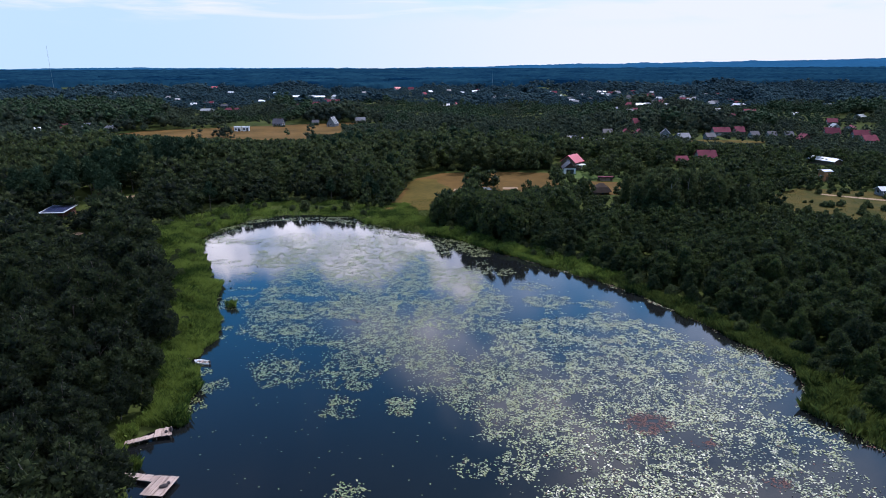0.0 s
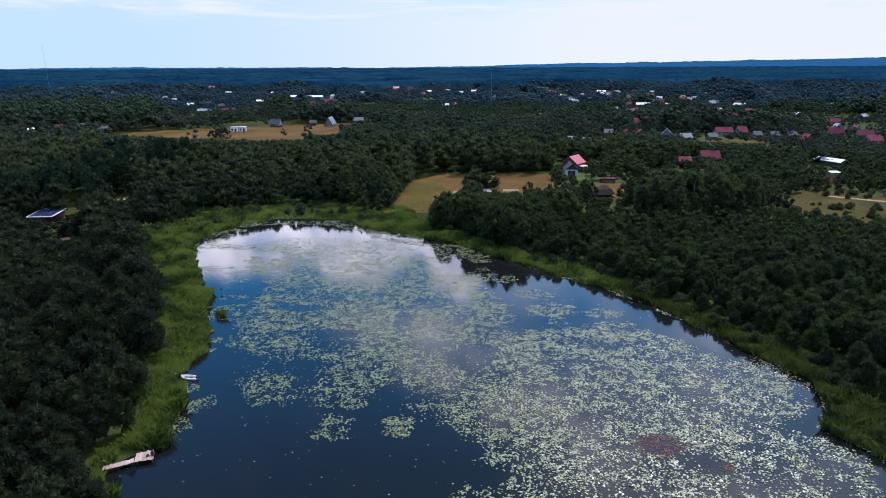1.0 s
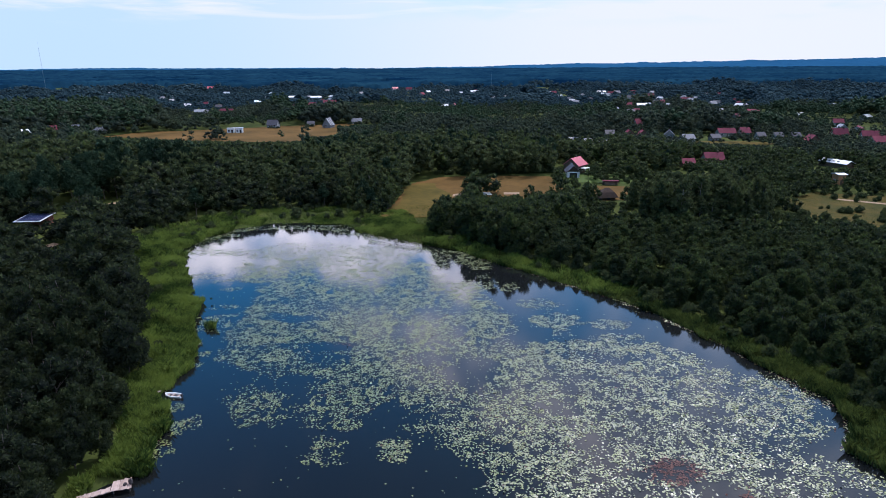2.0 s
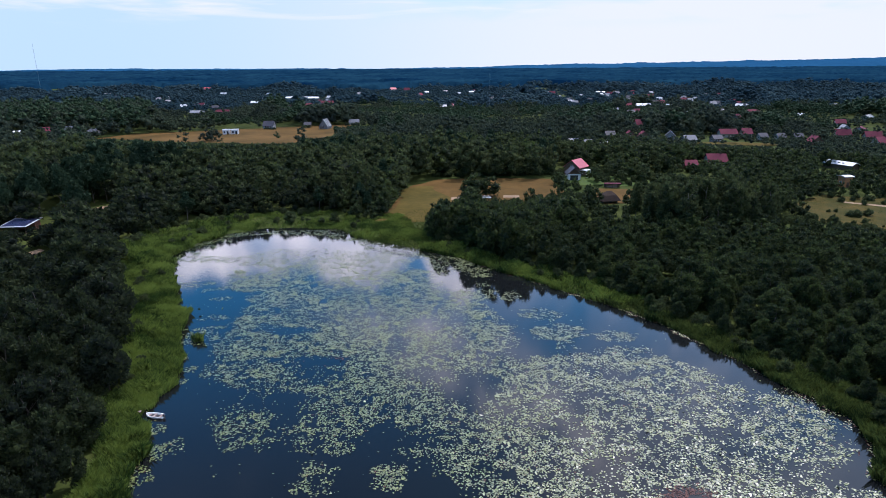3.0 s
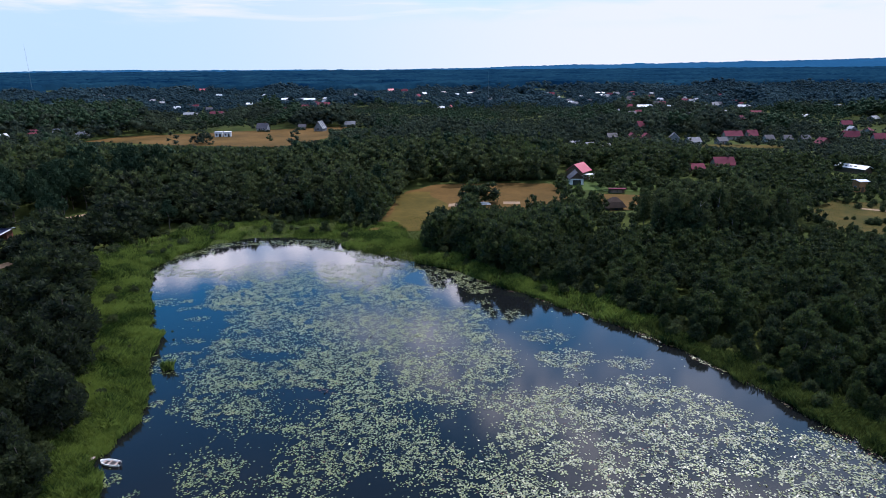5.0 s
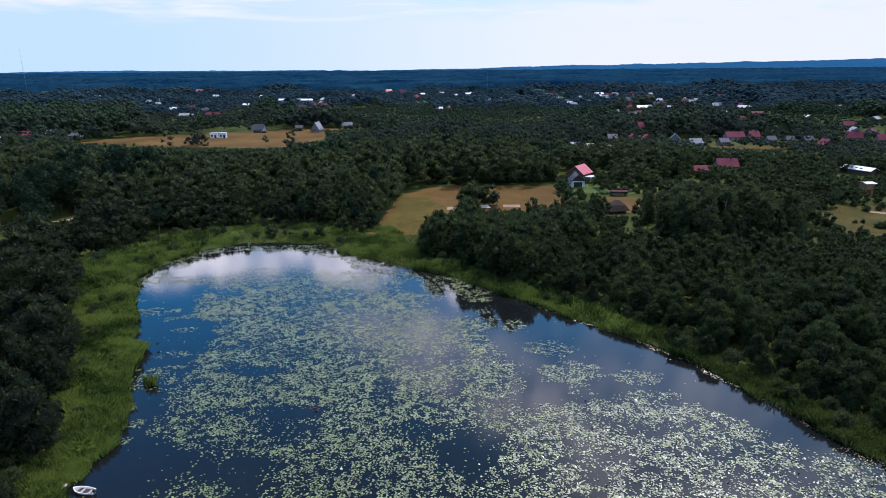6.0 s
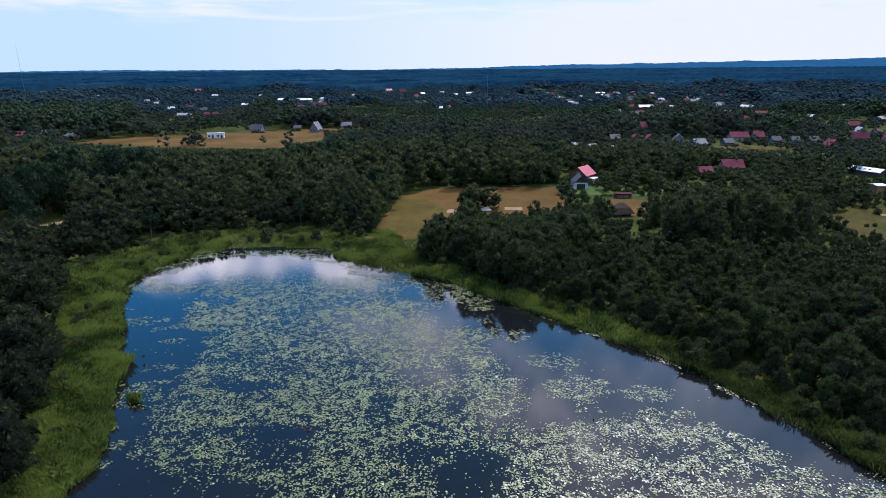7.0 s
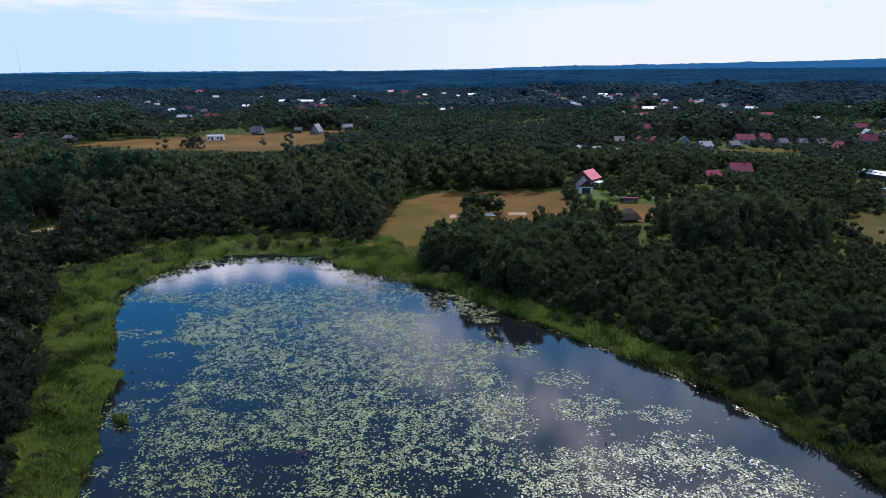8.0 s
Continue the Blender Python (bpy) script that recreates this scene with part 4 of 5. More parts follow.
# open water among the leaves: x, y, half width, half depth
OPEN = [(-20.8, 97.8, 3.8, 4.3), (-8.3, 88, 3.3, 4.3), (4.5, 98.7, 2.5, 4.4), (17.8, 89.7, 2.6, 4.2), (20.4, 79.4, 2.2, 3.4), (32.6, 70.3, 2.2, 2.0), (38.3, 87.9, 3.4, 1.5), (47.7, 70.5, 2.2, 2.6), (46.1, 65.5, 1.9, 2.6), (-19.5, 112.3, 4.4, 1.6),
        (6.0, 102, 3.2, 4.6), (19.7, 95.1, 2.2, 2.5), (35.9, 98.4, 2.1, 1.6), (-23.8, 99.5, 3.8, 4.3), (-17.6, 105.4, 4.1, 2.2), (-30.8, 124.7, 5.0, 2.2), (-43.6, 159.8, 3.4, 4), (-27.1, 124.6, 4.2, 2.0), (-6.4, 117.8, 1.9, 3), (-1.3, 105.6, 2.7, 2.7)]
# clumps that stand apart: x, y, half width, half depth, how thick
CLUMPS = [(-5.6, 80.7, 2.1, 2.6, 1.0), (-25.5, 91.5, 4.1, 4.6, 0.9), (-15.2, 81.8, 3.3, 3.6, 0.9), (-11.3, 62, 2.2, 2.4, 0.9), (3.4, 65.6, 2.1, 2.2, 0.7), (8.9, 65.2, 2.7, 3.4, 0.8), (13.6, 61.2, 3, 2, 0.8), (23.6, 120.2, 4.4, 5.4, 0.9), (32, 119, 4.6, 1.9, 0.7),
          (21.4, 129.2, 4.0, 3.0, 0.5), (16.3, 139.8, 2.2, 2.8, 0.6), (11.6, 147.1, 2.3, 2.2, 0.4), (32.4, 112.8, 4.9, 2.2, 0.7), (38.4, 110.1, 1.3, 1.4, 0.6), (-34.6, 107.5, 2.9, 1.8, 0.7), (-40.2, 109.4, 1.2, 1.0, 0.8), (-39.8, 105.3, 0.8, 0.9, 0.8)]
SHORE_CLUMPS = [(-35.6, 87.2, 2.4, 3.0, 1.0), (-37, 81.6, 2.2, 2.6, 1.0), (-38.2, 91.2, 1.6, 1.8, 0.9), (-43, 113.5, 1.6, 1.2, 0.8), (-44.5, 122.5, 2.6, 1.4, 0.7), (-43.4, 100.5, 1.4, 1.6, 0.6), (10.7, 160.2, 5.2, 6.3, 1.0), (1.5, 162.0, 3.3, 7.6, 0.45), (55.5, 93, 1.5, 5, 0.4), (49, 75.6, 2.4, 1.2, 0.6)]


def lily_pads():
    n = 1200000
    x, y = rng.uniform(-66, 60, n), rng.uniform(42, 197, n)
    wet = inside(POND, x, y)
    x, y = x[wet], y[wet]
    shore = edge_distance(POND, x, y)
    rough = field_noise(x * 0.5, y, 6.5, 4)
    ragged = field_noise(x * 0.6 + 40, y + 15, 3.0, 3)
    grain = field_noise(x, y, 0.9, 2)
    wander = (rough - 0.5) * 5 + (ragged - 0.5) * 4
    west = edge_distance(LEAVES_WEST, x, y) * np.where(inside(LEAVES_WEST, x, y), 1, -1) + wander
    east = edge_distance(LEAVES_EAST, x, y) * np.where(inside(LEAVES_EAST, x, y), 1, -1) + wander
    calm = np.interp(y, [100, 130], [1.0, 0.6])
    streaks = np.clip(np.interp(y, [90, 105, 125], [0.78, 0.86, 0.96]) + ((rough - 0.5) * 2.2 + (ragged - 0.5) * 2.4) * calm, 0.06, 1)
    cover = np.maximum(np.clip(west / 3 + 0.35, 0, 1) * streaks * 0.85, np.clip(east / 2 + 0.4, 0, 1) * np.clip(0.98 + (rough - 0.5) * 2.4 + (ragged - 0.5) * 2.4, 0.08, 1))
    cover = cover * np.interp(y, [100, 125, 155, 166, 178], [1.0, 1.25, 1.2, 0.8, 0.3])
    for cx, cy, rx, ry in OPEN:
        cover = cover * np.clip((np.hypot((x - cx) / rx, (y - cy) / ry) - 0.72 + (ragged - 0.5) * 2.0) * 1.8, 0.20, 1)
    for cx, cy, rx, ry, amount in CLUMPS + SHORE_CLUMPS:
        cover = np.maximum(cover, amount * np.clip((1.15 - np.hypot((x - cx) / rx, (y - cy) / ry) + (ragged - 0.5) * 1.6) * 2.5, 0, 1))
    # thin streaks of leaves off the west bank, and leaves close in along the shores
    cover = np.maximum(cover, np.where((x < -28) & (y > 104) & (y < 172), 0.55 * np.clip((field_noise(x * 0.35 + 9, y, 3.2, 2) - 0.60) * 9, 0, 1), 0.0))
    cover = np.maximum(cover, np.where((y > 166) & (shore < 15 * rough), 0.8 * np.clip((ragged - 0.36) * 4, 0.1, 1), 0.0))
    cover = np.maximum(cover, np.where((x > 12) & (shore < 3.0 * (ragged - 0.2)), 0.7, 0.0))
    cover = np.maximum(cover * 0.36 * np.clip(0.1 + 2.6 * (grain - 0.25), 0, 1.4), 0.0012)
    keep = (rng.random(len(x)) < cover) & (shore > 0.25)
    x, y = x[keep], y[keep]
    russet = np.minimum(np.hypot((x - 28.3) / 4.0, (y - 75.0) / 3.2), np.minimum(np.hypot((x + 16.5) / 2.2, (y - 111.5) / 1.6), np.minimum(np.hypot((x - 34) / 2.2, (y - 70.2) / 1.5), np.hypot((x - 39.5) / 2.0, (y - 61.8) / 1.5))))
    red = (russet + 0.5 * rng.random(len(x)) < 1.1) | (rng.random(len(x)) < np.where((edge_distance(POND, x, y) < 2.0) & (x > 10), 0.35, 0.015))
    size = rng.uniform(0.08, 0.17, len(x))
    squash = rng.uniform(0.55, 1.0, len(x))
    a0, tilt, tilt_way = rng.uniform(0, 6.283, len(x)), np.abs(rng.normal(0, 0.10, len(x))), rng.uniform(0, 6.283, len(x))
    stand = rng.random(len(x)) < 0.03
    tilt = np.where(stand, rng.uniform(0.3, 0.8, len(x)), tilt)
    ring = []
    for k in range(5):
        a = a0 + k * 1.257 + 0.12 * (k % 2)
        px, py = np.cos(a) * size, np.sin(a) * size * squash
        px, py = px * np.cos(tilt_way) - py * np.sin(tilt_way), px * np.sin(tilt_way) + py * np.cos(tilt_way)
        pz = (px * np.cos(tilt_way) + py * np.sin(tilt_way)) * np.tan(tilt) + size * np.tan(tilt) * 0.9 + 0.02
        ring.append(np.stack([x + px, y + py, pz], -1))
    v = np.stack(ring, 1)
    i = np.arange(len(x))[:, None] * 5
    f = np.concatenate([i + q for q in ((0, 1, 2), (0, 2, 3), (0, 3, 4))], 0)
    return sheet("water_lily_pads", v.reshape(-1, 3), f, [PAD, PAD_RED], np.tile(red, 3).astype(int))


tagged(new("water_lily_pads", lily_pads()), "green and glinting water lily leaves afloat on the pond", "water lilies", kind="stuff")


# ---- houses ----
def gable_block(bm, length, depth, wall, roof):
    """Walls with gable ends, ridge along x."""
    a, b = length / 2, depth / 2
    p = [bm.verts.new(q) for q in ((-a, -b, -0.3), (a, -b, -0.3), (a, b, -0.3), (-a, b, -0.3), (-a, -b, wall), (a, -b, wall), (a, b, wall), (-a, b, wall), (-a, 0, wall + roof), (a, 0, wall + roof))]
    for q in ((0, 1, 5, 4), (2, 3, 7, 6), (1, 2, 6, 9, 5), (3, 0, 4, 8, 7), (4, 5, 9, 8), (6, 7, 8, 9), (3, 2, 1, 0)):
        bm.faces.new([p[k] for k in q])
    return bm


def roof_slabs(bm, length, depth, wall, roof, over=0.5, thick=0.18):
    """Two sloping slabs that meet at the ridge and hang over the walls."""
    a, b = length / 2 + over, depth / 2
    slope = roof / b
    e = b + over
    for s in (-1, 1):
        top = [(-a, s * e, wall - slope * over + thick), (a, s * e, wall - slope * over + thick), (a, 0, wall + roof + thick), (-a, 0, wall + roof + thick)]
        low = [(x, y, z - thick + 0.02) for x, y, z in top]
        v = [bm.verts.new(q) for q in top + low]
        for q in ((0, 1, 2, 3), (7, 6, 5, 4), (0, 4, 5, 1), (1, 5, 6, 2), (2, 6, 7, 3), (3, 7, 4, 0)):
            bm.faces.new([v[k] for k in q])
    bmesh.ops.recalc_face_normals(bm, faces=bm.faces[:])
    return bm


def window(parent, x, y, z, wide, high, side):
    """A window on a wall: side 'x' faces along y, side 'y' along x; y or x gives the wall's face and its sign the way out."""
    bm = bmesh.new()
    s = 1 if (y if side == "x" else x) > 0 else -1
    for x0, x1, z0, z1 in ((-wide / 2 - 0.08, -wide / 2, -0.08, high + 0.08), (wide / 2, wide / 2 + 0.08, -0.08, high + 0.08), (-wide / 2, wide / 2, -0.08, 0), (-wide / 2, wide / 2, high, high + 0.08), (-0.03, 0.03, 0, high)):
        box(bm, x0, x1, 0, 0.07, z0, z1)
    frame_ob = part("window", bm, WHITE, parent)
    pane = part("pane", box(bmesh.new(), -wide / 2, wide / 2, 0.0, 0.03, 0, high), GLASS, frame_ob)
    turn = {("x", 1): 0, ("x", -1): 180, ("y", 1): -90, ("y", -1): 90}[(side, s)]
    frame_ob.matrix_basis = pose(x, y, z, 0, 0, turn)
    return pane


def house(x, y, length, depth, turn, wall, roof, wall_mat, roof_mat, label, group="houses of the village", chimney=True):
    ob = new("house")
    length, depth, wall, roof = length * 0.7, depth * 0.72, wall * 0.82, roof * 0.8
    ob.matrix_basis = pose(x, y, LAND + 0.05, 0, 0, turn)
    tagged(ob, label, "house", group)
    part("wall", gable_block(bmesh.new(), length, depth, wall, roof), wall_mat, ob)
    top = part("roof", roof_slabs(bmesh.new(), length, depth, wall, roof), roof_mat, ob)
    if chimney and roof > 2.5:
        part("chimney", box(bmesh.new(), length * 0.2, length * 0.2 + 0.7, -0.35, 0.35, wall + roof * 0.6, wall + roof + 0.9), ROOF_BROWN, top)
    bm = bmesh.new()
    box(bm, -0.5, 0.5, -depth / 2 - 0.06, -depth / 2 + 0.02, -0.1, 2.0)
    part("door", bm, BROWN if wall_mat is not BROWN else WHITE, ob)
    for k in range(max(2, int(length / 3.2))):
        px = -length / 2 + length * (k + 0.5) / max(2, int(length / 3.2))
        if abs(px) > 1.2:
            window(ob, px, -depth / 2, 0.95, 1.2, 1.2, "x")
    for s in (-1, 1):
        window(ob, s * length / 2, 0.0, 0.95, 1.1, 1.2, "y")
        if roof > 2.9:
            window(ob, s * length / 2, 0.0, wall + 0.25, 0.9, 1.0, "y")
    return ob


for row in HOUSES:
    house(*row)


def gable_board(bm, x, half, low, rise):
    """A thin triangular board that closes a gable at x."""
    tri = [bm.verts.new(p) for p in ((x, -half, low), (x, half, low), (x, 0, low + rise))]
    bm.faces.new(tri)
    bmesh.ops.solidify(bm, geom=bm.faces[:], thickness=0.08)
    return bm


def red_roof_house():
    """The house beyond the meadow: pink-red roof, dark gable, and a white garage with a dark roof before it."""
    ob = new("house")
    ob.matrix_basis = pose(64.2, 283.0, LAND + 0.05, 0, 0, 48.7)
    tagged(ob, "dark timber house with a pink-red roof and a white garage", "house", "houses of the village")
    part("wall", gable_block(bmesh.new(), 7.4, 7.0, 3.9, 2.7), BROWN, ob, "dark stained timber wall")
    top = part("roof", roof_slabs(bmesh.new(), 7.4, 7.0, 3.9, 2.7, 0.6), ROOF_PINK, ob, "pink-red tiled roof")
    part("chimney", box(bmesh.new(), 1.0, 1.6, 0.3, 0.9, 5.2, 7.3), ROOF_BROWN, top)
    g = part("garage", gable_block(bmesh.new(), 6.5, 5.2, 2.6, 2.4), WHITE, ob, "white garage wing")
    g.matrix_basis = ob.matrix_basis.inverted() @ pose(60.6, 272.6, LAND + 0.05, 0, 0, 86)
    part("garage_roof", roof_slabs(bmesh.new(), 6.5, 5.2, 2.6, 2.4, 0.5), ROOF_DARK, g, "dark sheet roof")
    part("garage_door", box(bmesh.new(), -3.33, -3.24, -1.6, 1.6, 0, 2.1), GLASS, g, "dark garage door")
    part("fascia", gable_board(bmesh.new(), -3.36, 2.9, 2.6, 2.4), BROWN, g, "dark timber gable board")
    for px in (-2.8, 0, 2.8):
        window(ob, px, -3.5, 0.95, 1.3, 1.3, "x")
    window(ob, -3.7, 0.0, 3.4, 1.1, 1.2, "y")
    bm = bmesh.new()
    box(bm, -2.5, 2.0, -6.4, -3.55, 2.5, 2.66)
    for px in (-2.3, 1.7):
        box(bm, px, px + 0.15, -6.3, -6.15, 0, 2.5)
    part("porch", bm, WHITE, ob, "white flat porch roof on posts")


def wood_pile():
    ob = new("lean_to")
    ob.matrix_basis = pose(71.5, 253, LAND + 0.1, 0, 0, -4)
    tagged(ob, "low open lean-to with a faded red roof by the hut", "shed")
    for px in (-2.8, 0, 2.8):
        part("post", box(bmesh.new(), px - 0.07, px + 0.07, -0.9, -0.76, -0.1, 1.5), BROWN, ob)
    part("back_wall", box(bmesh.new(), -3, 3, 0.8, 0.9, -0.1, 1.8), BROWN, ob)
    part("roof", box(bmesh.new(), -3.2, 3.2, -1.2, 1.1, 1.62, 1.72), ROOF_RED, ob)
    part("woodpile", box(bmesh.new(), -2.2, 1.9, -0.4, 0.7, -0.1, 1.1, 0.08), SAND, ob, "pale split firewood")


def white_sheet(x, y, wide, deep, turn, label):
    """A sheet lying on the grass, with slack folds."""
    n = 10
    bm = bmesh.new()
    bmesh.ops.create_grid(bm, x_segments=n, y_segments=n, size=0.5)
    for v in bm.verts:
        v.co = Vector((v.co.x * wide * (1 + 0.08 * noise.noise(v.co * 4)), v.co.y * deep, 0.12 + 0.10 * noise.noise(v.co * 5 + Vector((x, y, 0)))))
    bmesh.ops.solidify(bm, geom=bm.faces[:], thickness=0.02)
    ob = part("tarpaulin", bm, WHITE)
    ob.matrix_basis = pose(x, y, LAND + 0.12, 0, 0, turn)
    tagged(ob, label, "tarpaulin", "sheets on the meadow")


def thatched_hut():
    ob = new("hut")
    ob.matrix_basis = pose(62.6, 227.0, LAND + 0.08, 0, 0, 8)
    tagged(ob, "low dark brown hut with a steep hipped roof", "hut")
    part("wall", box(bmesh.new(), -2.4, 2.4, -2.0, 2.0, -0.2, 1.6), BROWN, ob)
    bm = bmesh.new()
    low = [bm.verts.new(p) for p in ((-3.4, -2.9, 0.9), (3.4, -2.9, 0.9), (3.4, 2.9, 0.9), (-3.4, 2.9, 0.9))]
    mid = [bm.verts.new(p) for p in ((-2.2, -1.7, 2.7), (2.2, -1.7, 2.7), (2.2, 1.7, 2.7), (-2.2, 1.7, 2.7))]
    top = [bm.verts.new(p) for p in ((-0.8, 0, 4.0), (0.8, 0, 4.0))]
    for k in range(4):
        bm.faces.new((low[k], low[(k + 1) % 4], mid[(k + 1) % 4], mid[k]))
    bm.faces.new((mid[0], mid[1], top[1], top[0]))
    bm.faces.new((mid[2], mid[3], top[0], top[1]))
    bm.faces.new((mid[1], mid[2], top[1]))
    bm.faces.new((mid[3], mid[0], top[0]))
    bm.faces.new(low[::-1])
    part("roof", bm, ROOF_BROWN, ob, "brown weathered roof")
    part("door", box(bmesh.new(), -0.5, 0.5, -2.06, -2.0, -0.1, 1.5), ROOF_DARK, ob)


def white_roof_barn():
    ob = new("barn")
    ob.matrix_basis = pose(187.6, 291.3, LAND + 0.05, 0, 0, -66)
    tagged(ob, "long barn with a bright white sheet roof", "barn")
    part("wall", gable_block(bmesh.new(), 13, 5.6, 2.2, 1.1), BROWN, ob, "dark timber wall")
    top = part("roof", roof_slabs(bmesh.new(), 13, 5.6, 2.2, 1.1, 0.4), ROOF_WHITE, ob)
    for k in range(4):
        part("skylight", box(bmesh.new(), -4.5 + 2.0 * k, -3.6 + 2.0 * k, -2.0, -1.3, 2.6, 3.02), GLASS, top)
    part("gate", box(bmesh.new(), 6.5, 6.58, -1.6, 1.6, 0, 2.1), BROWN, ob)


def solar_pavilion():
    ob = new("pavilion")
    ob.matrix_basis = pose(-121.3, 197.6, LAND + 0.05, 0, 0, 3)
    tagged(ob, "brown timber pavilion with solar panels on its flat roof", "pavilion")
    bm = bmesh.new()
    box(bm, -3.4, 3.4, 1.0, 3.9, -0.1, 2.4)
    part("wall", bm, RUST, ob, "red-brown timber wall")
    for px in (-3.3, 0, 3.2):
        part("post", box(bmesh.new(), px, px + 0.16, -4.0, -3.84, -0.1, 2.3), BROWN, ob)
    bm = bmesh.new()
    v = [bm.verts.new(p) for p in ((-3.9, -4.6, 2.2), (3.9, -4.6, 2.2), (3.9, 4.6, 2.7), (-3.9, 4.6, 2.7), (-3.9, -4.6, 2.36), (3.9, -4.6, 2.36), (3.9, 4.6, 2.86), (-3.9, 4.6, 2.86))]
    for q in ((3, 2, 1, 0), (4, 5, 6, 7), (0, 1, 5, 4), (1, 2, 6, 5), (2, 3, 7, 6), (3, 0, 4, 7)):
        bm.faces.new([v[k] for k in q])
    top = part("roof", bm, ROOF_WHITE, ob, "pale sheet roof")
    for i in range(4):
        for j in range(3):
            x0, y0 = -3.4 + i * 1.75, -4.1 + j * 2.8
            panel = part("solar_panel", box(bmesh.new(), 0, 1.6, 0, 2.55, 0, 0.05), SOLAR, top)
            panel.matrix_basis = pose(x0, y0, 2.42 + (y0 + 4.6) * 0.0543, 3.1)
    shed = new("shed")
    shed.matrix_basis = pose(-130.9, 205.3, LAND + 0.05, 0, 0, -10)
    tagged(shed, "small timber shed with a pale flat roof", "shed")
    part("wall", box(bmesh.new(), -3, 3, -2, 2, -0.1, 2.2), BROWN, shed)
    part("roof", box(bmesh.new(), -3.4, 3.4, -2.4, 2.4, 2.2, 2.4), ROOF_GREY, shed)
    part("door", box(bmesh.new(), -0.5, 0.5, -2.06, -2, 0, 2), WHITE, shed)


def white_cabin(x, y, turn):
    ob = new("cabin")
    ob.matrix_basis = pose(x, y, LAND + 0.05, 0, 0, turn)
    tagged(ob, "white flat-roofed cabin with dark openings in the field", "cabin", "cabins in the field")
    part("wall", box(bmesh.new(), -2.4, 2.4, -2, 2, 0, 3.2, 0.05), WHITE, ob)
    part("roof", box(bmesh.new(), -2.6, 2.6, -2.2, 2.2, 3.2, 3.4), ROOF_WHITE, ob)
    part("door", box(bmesh.new(), 0.4, 1.6, -2.05, -2, 0, 2.2), GLASS, ob)
    part("window", box(bmesh.new(), -1.7, -0.6, -2.05, -2, 0.9, 2.2), GLASS, ob)


def frame_house():
    ob = new("house")
    ob.matrix_basis = pose(-76.9, 493.9, LAND + 0.05, 0, 0, 75)
    tagged(ob, "steep-roofed wooden house with white stripes on its roof", "house", "houses of the village")
    part("wall", gable_block(bmesh.new(), 8, 6.4, 2.2, 5.0), GREY, ob)
    top = part("roof", roof_slabs(bmesh.new(), 8, 6.4, 2.2, 5.0, 0.5), ROOF_DARK, ob)
    for k in range(3):
        bm = bmesh.new()
        x0 = -3.6 + 2.7 * k
        v = [bm.verts.new(p) for p in ((x0, -3.5, 1.95), (x0 + 1.3, -3.5, 1.95), (x0 + 1.3, -0.1, 7.27), (x0, -0.1, 7.27))]
        bm.faces.new(v)
        bmesh.ops.solidify(bm, geom=bm.faces[:], thickness=-0.06)
        part("stripe", bm, WHITE, top, "white roof sheet")
    window(ob, -4.0, 0.0, 0.9, 1.6, 1.6, "y")
    part("door", box(bmesh.new(), -4.06, -4.0, 1.4, 2.4, 0, 2.0), BROWN, ob)


def lattice_mast(x, y, height, width, label):
    """A guyed mast of three legs with braces."""
    ob = new("radio_mast")
    ob.matrix_basis = pose(x, y, LAND)
    tagged(ob, label, "mast", "radio masts")
    feet = [Vector((math.cos(a) * width, math.sin(a) * width, 0)) for a in (0.3, 2.4, 4.5)]
    for f in feet:
        part("leg", tube(bmesh.new(), f, f + Vector((0, 0, height)), width * 0.16, width * 0.14, 5), MAST, ob)
    bm = bmesh.new()
    steps = int(height / 2.5)
    for k in range(steps):
        z0, z1 = height * k / steps, height * (k + 1) / steps
        for a in range(3):
            tube(bm, feet[a] + Vector((0, 0, z0)), feet[(a + 1) % 3] + Vector((0, 0, z1)), width * 0.08, width * 0.08, 4)
    part("bracing", bm, MAST, ob)
    part("aerial", tube(bmesh.new(), (0, 0, height - 0.5), (0, 0, height + 3), width * 0.12, width * 0.08, 5), MAST, ob)


def plank_pier(name, label, deck, walkway, posts):
    """A jetty: a deck of planks and a walkway of planks on posts. Corners run round each part."""
    ob = new(name)
    tagged(ob, label, "pier", "wooden piers")

    def boards(kind, a, b, c, d, width):
        a, b, c, d = (Vector((*p, 0.55)) for p in (a, b, c, d))
        n = max(2, round((b - a).length / width))
        holder = part(kind, tube(bmesh.new(), a.lerp(d, 0.15) - Vector((0, 0, 0.14)), b.lerp(c, 0.15) - Vector((0, 0, 0.14)), 0.07, 0.07, 5), POST, ob)
        for k in range(n):
            r = random.Random(k * 7 + n)
            p, q, u, v = a.lerp(b, (k + 0.04) / n), a.lerp(b, (k + 0.95) / n), d.lerp(c, (k + 0.95) / n), d.lerp(c, (k + 0.04) / n)
            out = (u - q).normalized() * r.uniform(-0.06, 0.08)
            bm = bmesh.new()
            top = [bm.verts.new(x + Vector((0, 0, r.uniform(-0.012, 0.012)))) for x in (p, q, u + out, v + out)]
            bm.faces.new(top)
            bmesh.ops.recalc_face_normals(bm, faces=bm.faces[:])
            bmesh.ops.solidify(bm, geom=bm.faces[:], thickness=0.05)
            bmesh.ops.recalc_face_normals(bm, faces=bm.faces[:])
            part("plank", bm, PLANK, holder)

    boards("deck", *deck, 0.22)
    boards("walkway", *walkway, 0.24)
    for x, y in posts:
        part("post", tube(bmesh.new(), (x, y, -1.6), (x, y, 0.48), 0.08, 0.07, 7), POST, ob)


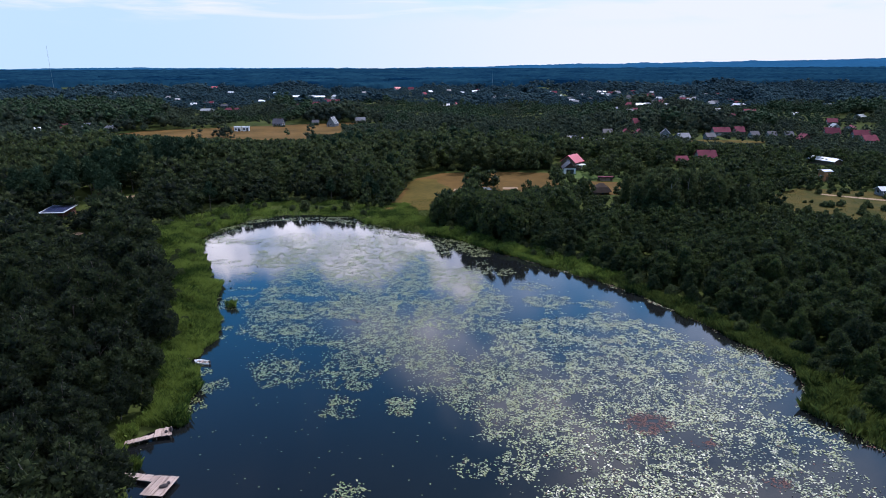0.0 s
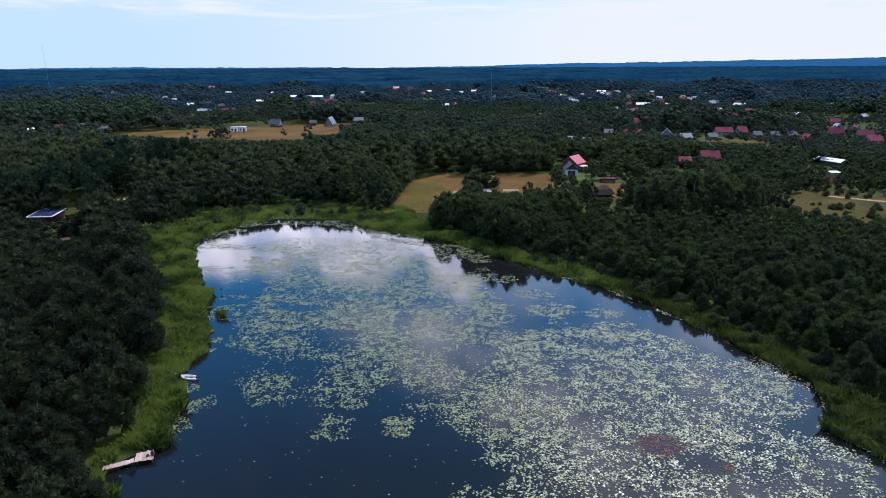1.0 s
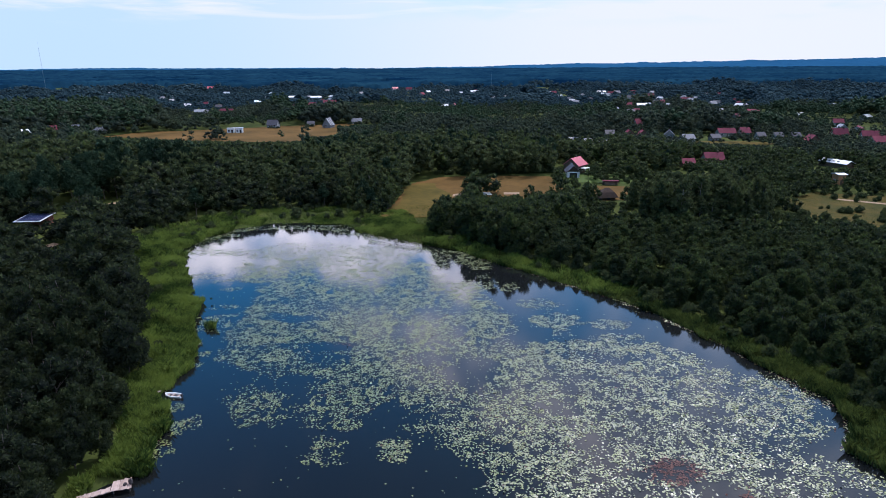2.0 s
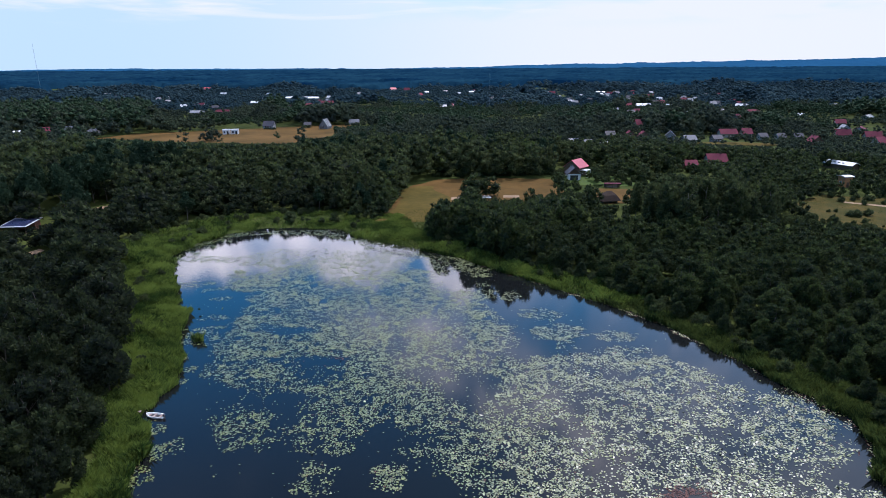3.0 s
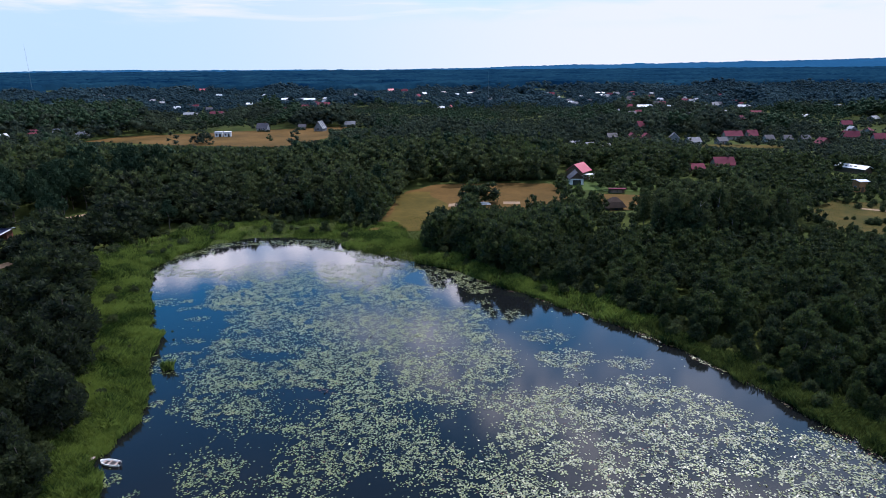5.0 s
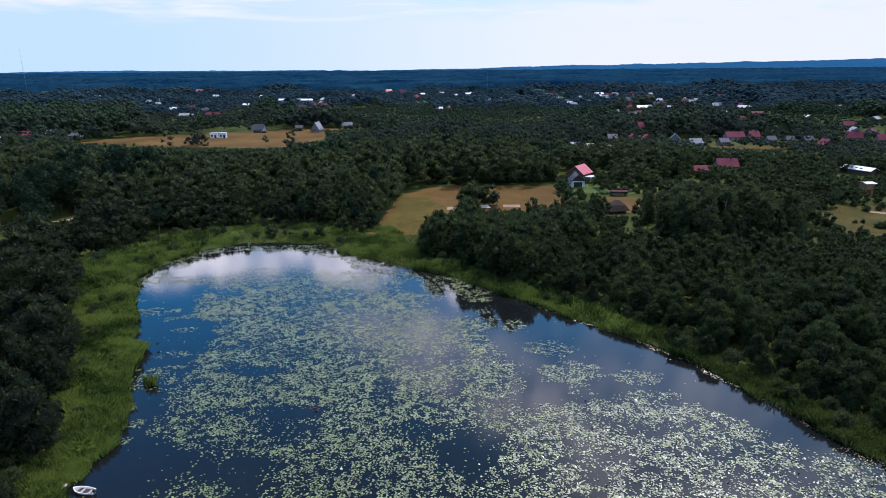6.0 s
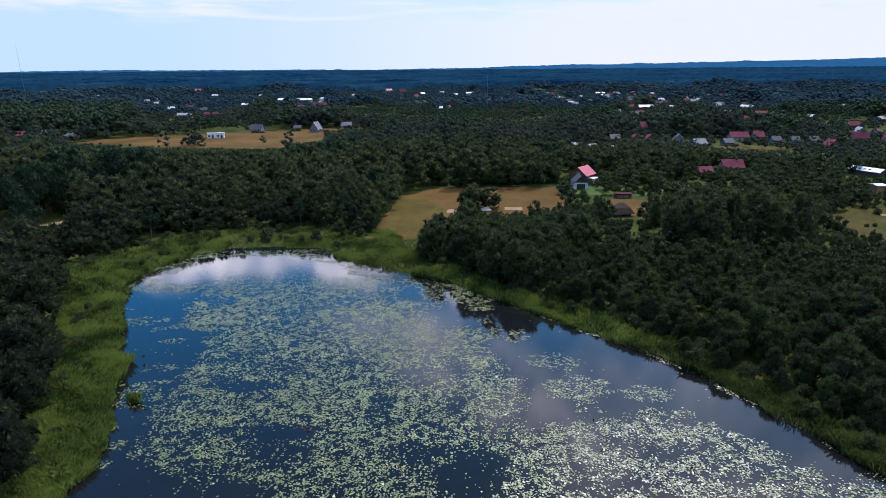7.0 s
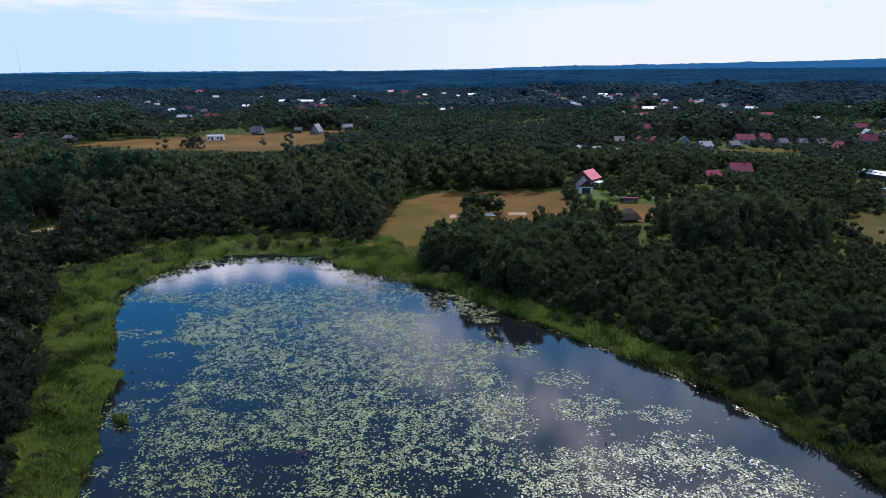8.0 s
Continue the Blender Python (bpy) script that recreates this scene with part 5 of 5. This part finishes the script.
def rowing_boat():
    ob = new("rowing_boat")
    ob.matrix_basis = pose(-39.9, 95.0, 0.0, 0, 0, -14) @ Matrix.Scale(0.78, 4)
    tagged(ob, "small white rowing boat with a dark floor moored at the reeds", "boat")
    stations = [(-1.7, 0.48, 0.42), (-1.0, 0.66, 0.40), (0.0, 0.74, 0.40), (0.8, 0.62, 0.43), (1.35, 0.38, 0.48), (1.75, 0.05, 0.56)]
    bm = bmesh.new()
    rings = []
    for x, half, top in stations:
        rings.append([bm.verts.new((-x, s * half * k, z)) for s, k, z in ((-1, 1.0, top), (-1, 0.82, 0.05), (-1, 0.4, -0.12), (1, 0.4, -0.12), (1, 0.82, 0.05), (1, 1.0, top))])
    for a, b in zip(rings, rings[1:]):
        for k in range(5):
            bm.faces.new((a[k], a[k + 1], b[k + 1], b[k]))
    bm.faces.new(rings[0])
    bm.faces.new(rings[-1][::-1])
    bmesh.ops.recalc_face_normals(bm, faces=bm.faces[:])
    bmesh.ops.solidify(bm, geom=bm.faces[:], thickness=0.05)
    part("hull", bm, BOAT, ob, "white painted hull")
    for s in (-1, 1):
        bm = bmesh.new()
        rail = [[bm.verts.new((-x, s * (half + dy), top + dz)) for dy, dz in ((-0.06, 0.0), (0.05, 0.0), (0.05, 0.06), (-0.06, 0.06))] for x, half, top in stations]
        for a, b in zip(rail, rail[1:]):
            for k in range(4):
                bm.faces.new((a[k], a[(k + 1) % 4], b[(k + 1) % 4], b[k]))
        bmesh.ops.recalc_face_normals(bm, faces=bm.faces[:])
        part("gunwale", bm, BOAT, ob)
    for x, half in ((-1.15, 0.55), (0.1, 0.66), (1.0, 0.48)):
        part("seat", box(bmesh.new(), -x - 0.18, -x + 0.18, -half, half, 0.30, 0.35, 0.01), PLANK, ob, "weathered wooden seat")
    part("floor", box(bmesh.new(), -1.25, 1.35, -0.56, 0.56, 0.16, 0.21), DARK_CLOTH, ob, "dark floor boards")
    part("motor", box(bmesh.new(), 1.6, 1.95, -0.15, 0.2, 0.2, 0.75, 0.05), DARK_CLOTH, ob, "dark outboard cover")


def soft_bag(x, y, z, size, turn, label):
    bm = bmesh.new()
    bmesh.ops.create_icosphere(bm, subdivisions=2, radius=0.5)
    for v in bm.verts:
        v.co = Vector((v.co.x * size[0], v.co.y * size[1], max(v.co.z, -0.32) * size[2] + 0.32 * size[2])) * (1 + 0.18 * noise.noise(v.co * 3 + Vector((x, y, 0))))
    ob = part("bag", bm, DARK_CLOTH)
    ob.matrix_basis = pose(x, y, z, 0, 0, turn)
    tagged(ob, label, "bag", "bags on the piers")


red_roof_house()
thatched_hut()
wood_pile()
white_sheet(20.6, 237.4, 3.4, 4.5, 8, "white plastic sheet spread on the meadow")
white_roof_barn()
solar_pavilion()
white_cabin(-141.2, 461, 8)
white_cabin(-135.4, 461.5, 8)
frame_house()
lattice_mast(-466, 801, 70, 0.17, "very tall thin steel lattice mast above the forest")
lattice_mast(64, 655, 36, 0.15, "thin steel lattice mast among the village trees")
plank_pier("pier", "weathered plank jetty with a small square deck", ((-38.5, 72.8), (-36.3, 73.3), (-37.1, 75.3), (-39.0, 74.6)), ((-41.6, 71.2), (-38.5, 72.75), (-38.8, 73.6), (-41.9, 72.0)),
           ((-38.3, 73.1), (-36.6, 73.5), (-37.2, 75.0), (-38.8, 74.4), (-40.2, 72.2)))
plank_pier("pier", "weathered plank jetty with a wide deck", ((-35.3, 61.3), (-32.5, 61.0), (-31.9, 64.5), (-34.6, 64.8)), ((-39.8, 64.7), (-34.75, 63.6), (-34.6, 64.75), (-39.6, 65.7)),
           ((-35.0, 61.6), (-32.8, 61.4), (-32.2, 64.2), (-34.5, 64.5), (-37.5, 64.6)))
plank_pier("landing_stage", "tiny plank landing beside the boat", ((-43.6, 95.0), (-42.2, 94.8), (-42.0, 95.8), (-43.4, 96.1)), ((-45.2, 95.4), (-43.6, 95.1), (-43.5, 95.8), (-45.1, 96.1)), ((-42.4, 95.0), (-43.2, 95.9)))
rowing_boat()
soft_bag(-36.75, 74.2, 0.56, (0.5, 0.7, 0.8), 30, "dark cloth bag at the corner of the jetty")
soft_bag(-37.3, 73.9, 0.56, (0.5, 0.4, 0.4), 80, "small dark bundle lying on the jetty")
soft_bag(-33.0, 62.6, 0.56, (1.1, 0.6, 0.5), 20, "dark bundle lying on the wide deck")
soft_bag(-32.7, 63.2, 0.56, (0.5, 0.4, 0.4), 60, "small dark bundle lying on the wide deck")

# bare ground, mown squares and paths
patch("sand_1", [(-105.4, 169.3), (-102.8, 170.1), (-103.0, 176.2), (-105.2, 177.6), (-106.2, 173)], SAND, "bare sandy yard by the pavilion", "sand", 0.05, 0.8, 2)
patch("sand_2", [(-118.1, 223.1), (-107.6, 224.6), (-104.5, 232.6), (-111.8, 232)], SAND, "bare sandy clearing in the woods", "sand", 0.05, 0.8, 2)
patch("sand_3", [(7.5, 233.5), (13, 234), (13, 238.5), (8, 238)], SAND, "pale bare square in the mown meadow", "sand", 0.06, 0.3, 2)
patch("sand_4", [(26.8, 236.5), (32.6, 236.1), (33.1, 240), (27.3, 240.4)], SAND, "pale bare square in the mown meadow", "sand", 0.06, 0.3, 2)
patch("lawn_1", [(52.9, 262.3), (77.7, 254.7), (105.8, 270.1), (96.6, 290.2), (68.4, 302.3), (54.9, 283.7)], LAWN, "green garden lawn round the red-roofed house", "lawn", 0.04, 1.5, 3)
patch("sand_5", [(142.4, 221.5), (165.8, 204.9), (200.3, 187.9), (201.2, 189.7), (166.7, 207.6), (144.2, 223.3)], SAND, "pale sandy track across the rough meadow", "path", 0.05, 0.4, 3)
